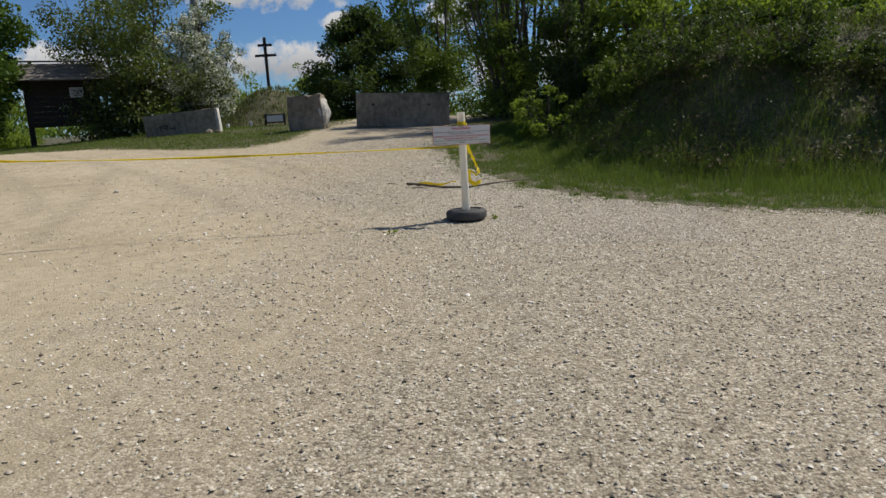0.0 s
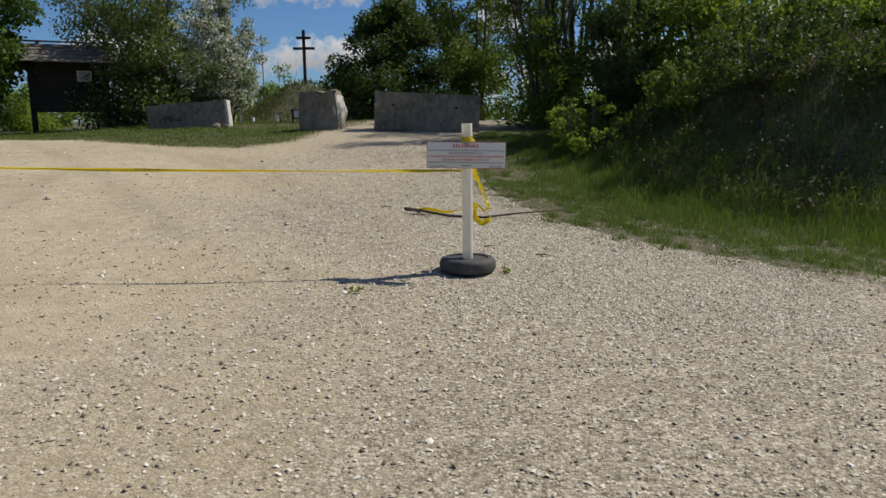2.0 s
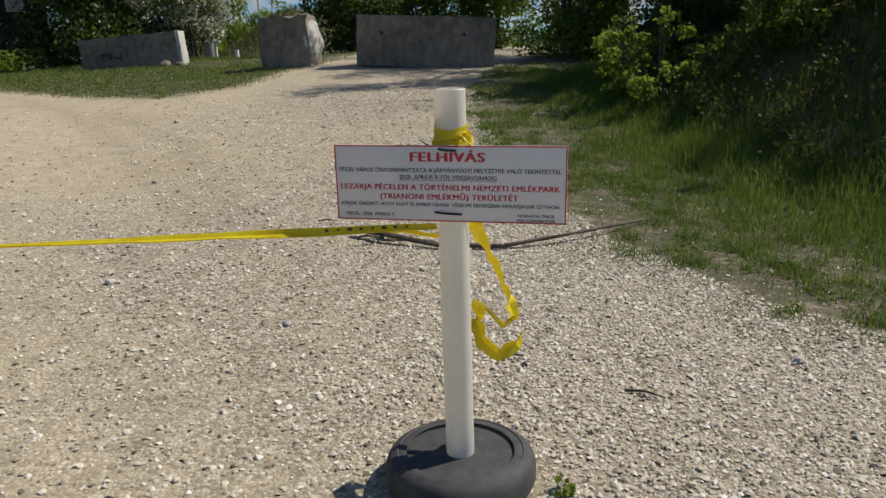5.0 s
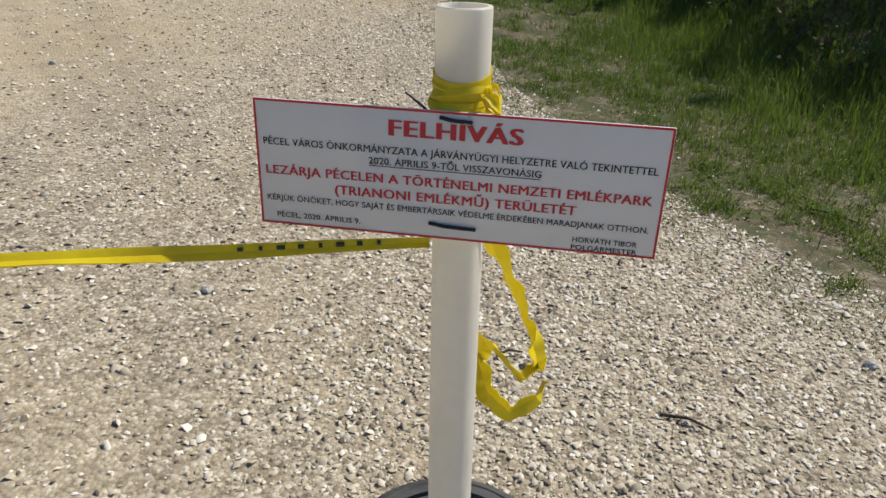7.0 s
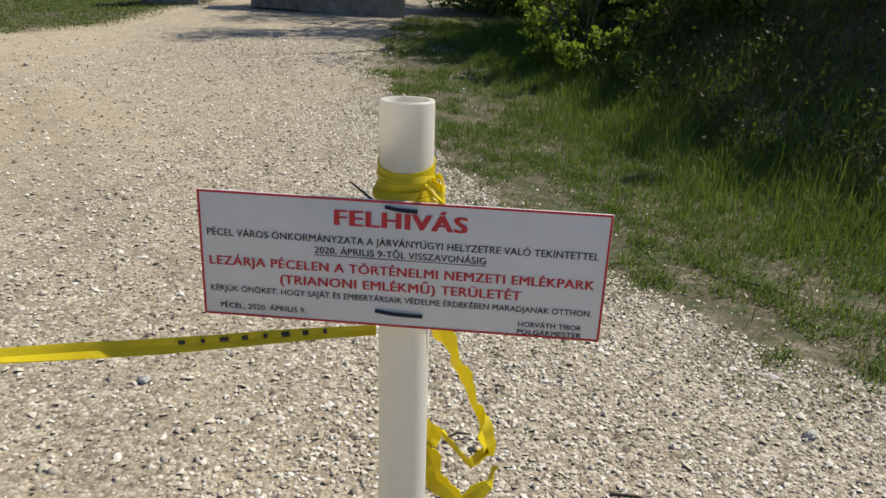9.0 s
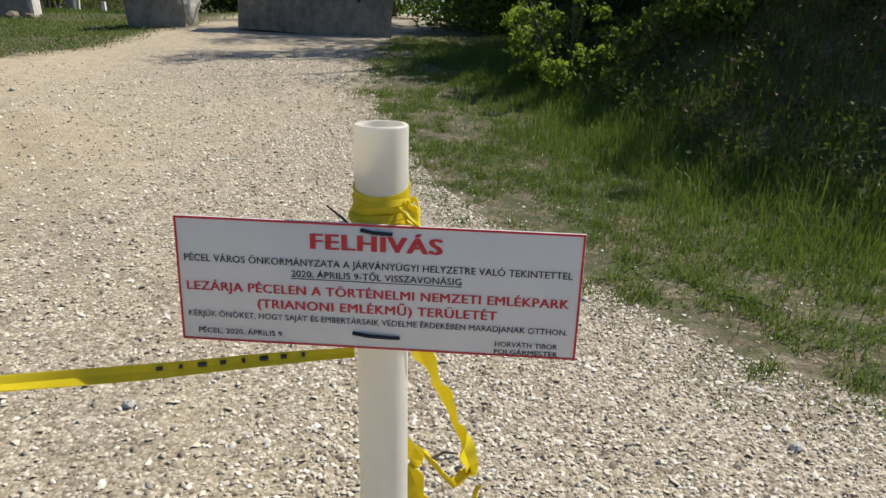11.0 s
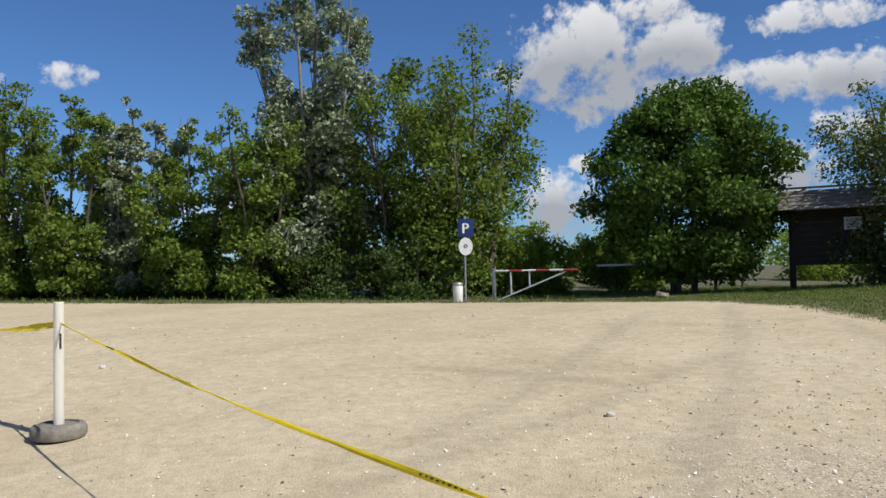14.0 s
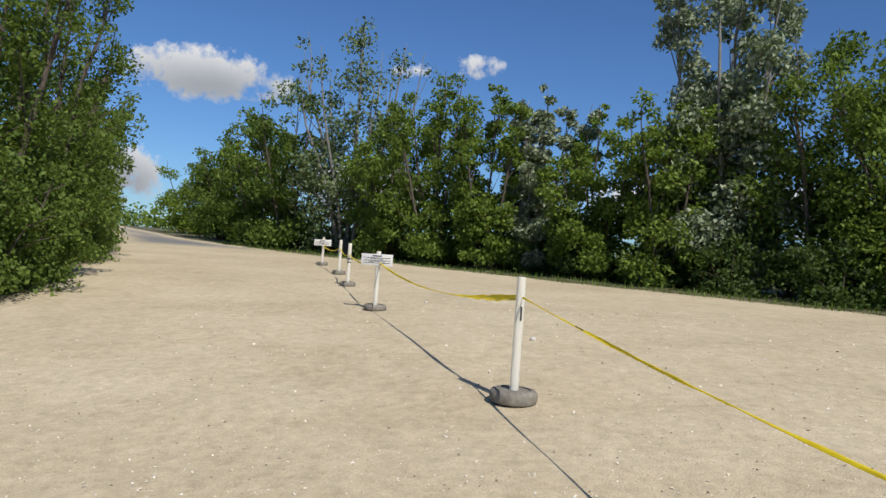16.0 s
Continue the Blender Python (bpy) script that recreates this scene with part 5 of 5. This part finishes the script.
# ---- grass and weeds ----
def patches(x, y, scale, seed):
    """Soft random patches of the given size in metres, from 0 to 1."""
    u, v = x / scale, y / scale
    i, j = np.floor(u), np.floor(v)
    a, b = u - i, v - j
    a, b = a * a * (3 - 2 * a), b * b * (3 - 2 * b)

    def corner(p, q):
        h = np.sin(p * 127.1 + q * 311.7 + seed * 74.7) * 43758.5453
        return h - np.floor(h)

    return (corner(i, j) * (1 - a) + corner(i + 1, j) * a) * (1 - b) + (corner(i, j + 1) * (1 - a) + corner(i + 1, j + 1) * a) * b


def lushness(x, y):
    return 0.3 * patches(x, y, 0.6, 1) + 0.35 * patches(x, y, 0.2, 2) + 0.35 * patches(x, y, 0.08, 3)


def tufts(x, y, each, spread, rng):
    """Blade feet gathered round tuft centres."""
    n = rng.integers(each // 2, each + each // 2, len(x))
    cx, cy = np.repeat(x, n), np.repeat(y, n)
    return cx + rng.normal(0, spread, len(cx)), cy + rng.normal(0, spread, len(cx)), np.repeat(rng.uniform(0.5, 1.25, len(x)), n)



x, y = scatter(230000, -2.5, 8.0, 0.2, 12.0, lambda x, y: (lambda s: (s > -0.25) & (s < 2.8) & (lushness(x, y) > 0.53 - 0.10 * s))(side(EAST, x, y)), g)
s = side(EAST, x, y)
blades("grass_verge", "short trodden grass along the gravel edge", x, y, 0.02 + (0.045 + 0.06 * np.clip(s - 1.0, 0, 2)) * g.random(len(x)) * np.clip(0.4 + s, 0.3, 2), 0.003 + 0.004 * g.random(len(x)), GRASS, g, 0.8)
x, y = scatter(12500, -1.0, 12.0, 0.8, 13.0, lambda x, y: (lambda s: (s > 1.3) & (s < 6.5) & (g.random(len(x)) < np.clip(1.1 * (s - 1.3), 0, 0.95) * np.clip(1.2 - 0.2 * (s - 1.5), 0.15, 1)))(side(EAST, x, y)), g)
x, y, lush = tufts(x, y, 17, 0.085, g)
blades("bank_grass", "tall unmown grass in tufts on the shaded bank", x, y, (0.07 + 0.27 * g.random(len(x))) * lush * np.clip(0.45 + 0.4 * (side(EAST, x, y) - 1.3), 0.4, 1.1), 0.003 + 0.005 * g.random(len(x)), GRASS, g, 1.1)
x, y = scatter(11000, -2.4, 9.0, 0.2, 12.0, lambda x, y: (lambda s: (s > 0.1) & (s < 2.6) & (lushness(x, y) > 0.54 - 0.08 * s))(side(EAST, x, y)), g)
x, y, lush = tufts(x, y, 24, 0.04, g)
blades("verge_tufts", "small ragged grass tufts in the worn verge", x, y, (0.03 + 0.085 * g.random(len(x))) * lush, 0.003 + 0.004 * g.random(len(x)), GRASS, g, 1.2)
x, y = scatter(34000, -1.5, 14.0, 1.0, 13.0, lambda x, y: (side(EAST, x, y) > 0.6) & (side(EAST, x, y) < 8) & ((side(EAST, x, y) > 2.4) | (g.random(len(x)) < 0.5)), g)
blades("dry_bank_grass", "dry straw-coloured grass among the green", x, y, 0.05 + 0.4 * g.random(len(x)) * np.clip((side(EAST, x, y) - 0.8) / 2.5, 0.05, 1), 0.004 + 0.005 * g.random(len(x)), DRY_GRASS, g, 1.0)
# weeds in the dark leaf colour, which stands for the bank's shade
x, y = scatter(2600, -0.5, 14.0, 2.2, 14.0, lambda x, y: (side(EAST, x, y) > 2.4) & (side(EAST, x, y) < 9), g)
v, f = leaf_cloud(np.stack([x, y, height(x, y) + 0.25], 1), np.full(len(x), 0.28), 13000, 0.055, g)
tagged(new("bank_weeds", mesh_from("bank_weeds", v, f, LEAF_DARK)), "broad-leaved weeds and brambles covering the bank, darkened for its shade", "weeds", "", "stuff")
# brown leaves added here to imitate the brownish shade of the bank face
x, y = scatter(900, 0.5, 13.0, 2.4, 12.0, lambda x, y: (side(EAST, x, y) > 2.6) & (side(EAST, x, y) < 6.5), g)
v, f = leaf_cloud(np.stack([x, y, height(x, y) + 0.12], 1), g.uniform(0.12, 0.4, len(x)), 20000, 0.06, g, 0.5)
tagged(new("bank_shade_leaves", mesh_from("bank_shade_leaves", v, f, DEAD_LEAF)), "brown leaves added to the bank in place of its brownish shade", "leaf litter", "", "stuff")
x, y = scatter(9000, -2.0, 9.0, 0.3, 11.0, lambda x, y: (side(EAST, x, y) > 0.0) & (side(EAST, x, y) < 2.6), g)
blades("straw", "bleached straw lying in the worn turf", x, y, 0.03 + 0.07 * g.random(len(x)), 0.003 + 0.003 * g.random(len(x)), STRAW, g, 1.3)
x, y = scatter(12000, -20.0, -4.8, 8.0, 15.0, lambda x, y: -side(NORTH, x, y) > -0.2, g)
blades("straw", "bleached straw lying in the short lawn", x, y, 0.04 + 0.06 * g.random(len(x)), 0.005 + 0.005 * g.random(len(x)), STRAW, g, 1.2)
x, y = scatter(45000, -22.0, -4.8, 8.0, 19.0, lambda x, y: (-side(NORTH, x, y) > -0.25) & (g.random(len(x)) < np.clip(0.35 + 0.25 * -side(NORTH, x, y) + 0.45 * np.sin(x * 1.9 + np.sin(y * 2.3)) * np.sin(y * 2.1), 0.06, 1)), g)
s = -side(NORTH, x, y)
blades("lawn_grass", "short grass round the shelter and concrete blocks", x, y, 0.03 + (0.05 + 0.04 * np.clip(s - 3, 0, 3)) * g.random(len(x)), 0.006 + 0.008 * g.random(len(x)), GRASS, g, 0.9)
x, y = scatter(30000, -42.0, -17.0, -26.0, 9.0, lambda x, y: (-side(NORTH, x, y) > -0.3) & (-side(NORTH, x, y) < 2.2), g)
blades("lot_edge_grass", "ragged grass at the western edge of the lot", x, y, 0.06 + 0.22 * g.random(len(x)) ** 2, 0.015 + 0.02 * g.random(len(x)), GRASS, g, 0.8)

# distant woods closing the view
far_c, far_r = [], []
for a in np.arange(-40, 150, 1.1):
    d = g.uniform(150, 230)
    x0, y0 = -d * math.sin(radians(a)), d * math.cos(radians(a))
    far_c.append((x0, y0, gz(x0, y0) + g.uniform(0.5, 2.6)))
    far_r.append(g.uniform(3.0, 5.5))
v, f = leaf_cloud(far_c, far_r, 26000, 1.1, g)
tagged(new("far_woods", mesh_from("far_woods", v, f, LEAF_MIX)), "low distant woods on the skyline", "woods", "", "stuff")

# low clover and turf along the verges
x, y = scatter(15000, -2.4, 9.0, 0.3, 13.0, lambda x, y: (lambda s: (s > 0.05) & (s < 3.2) & (lushness(x, y) > 0.50 - 0.12 * s))(side(EAST, x, y)), g)
v, f = leaf_cloud(np.stack([x, y, height(x, y) + 0.008], 1), g.uniform(0.03, 0.10, len(x)), 62000, 0.018, g, 0.22)
tagged(new("verge_turf", mesh_from("verge_turf", v, f, GRASS)), "low patchy turf and clover along the gravel", "grass", "", "stuff")
x, y = scatter(3000, -16.0, -5.0, 7.6, 13.5, lambda x, y: -side(NORTH, x, y) > 0.05, g)
v, f = leaf_cloud(np.stack([x, y, height(x, y) + 0.012], 1), g.uniform(0.10, 0.25, len(x)), 30000, 0.032, g, 0.2)
tagged(new("lawn_turf", mesh_from("lawn_turf", v, f, GRASS)), "low uneven turf at the edge of the lot", "grass", "", "stuff")
x, y = scatter(9000, -19.0, -11.0, 30.0, 38.0, lambda x, y: (np.hypot(x + 15.3, y - 34) < 4) & ((x < -15.2) | (g.random(len(x)) < 0.45)), g)
blades("mound_grass", "dry grass tufts on the earth mound", x, y, 0.10 + 0.3 * g.random(len(x)), 0.03 + 0.02 * g.random(len(x)), DRY_GRASS, g, 0.9)
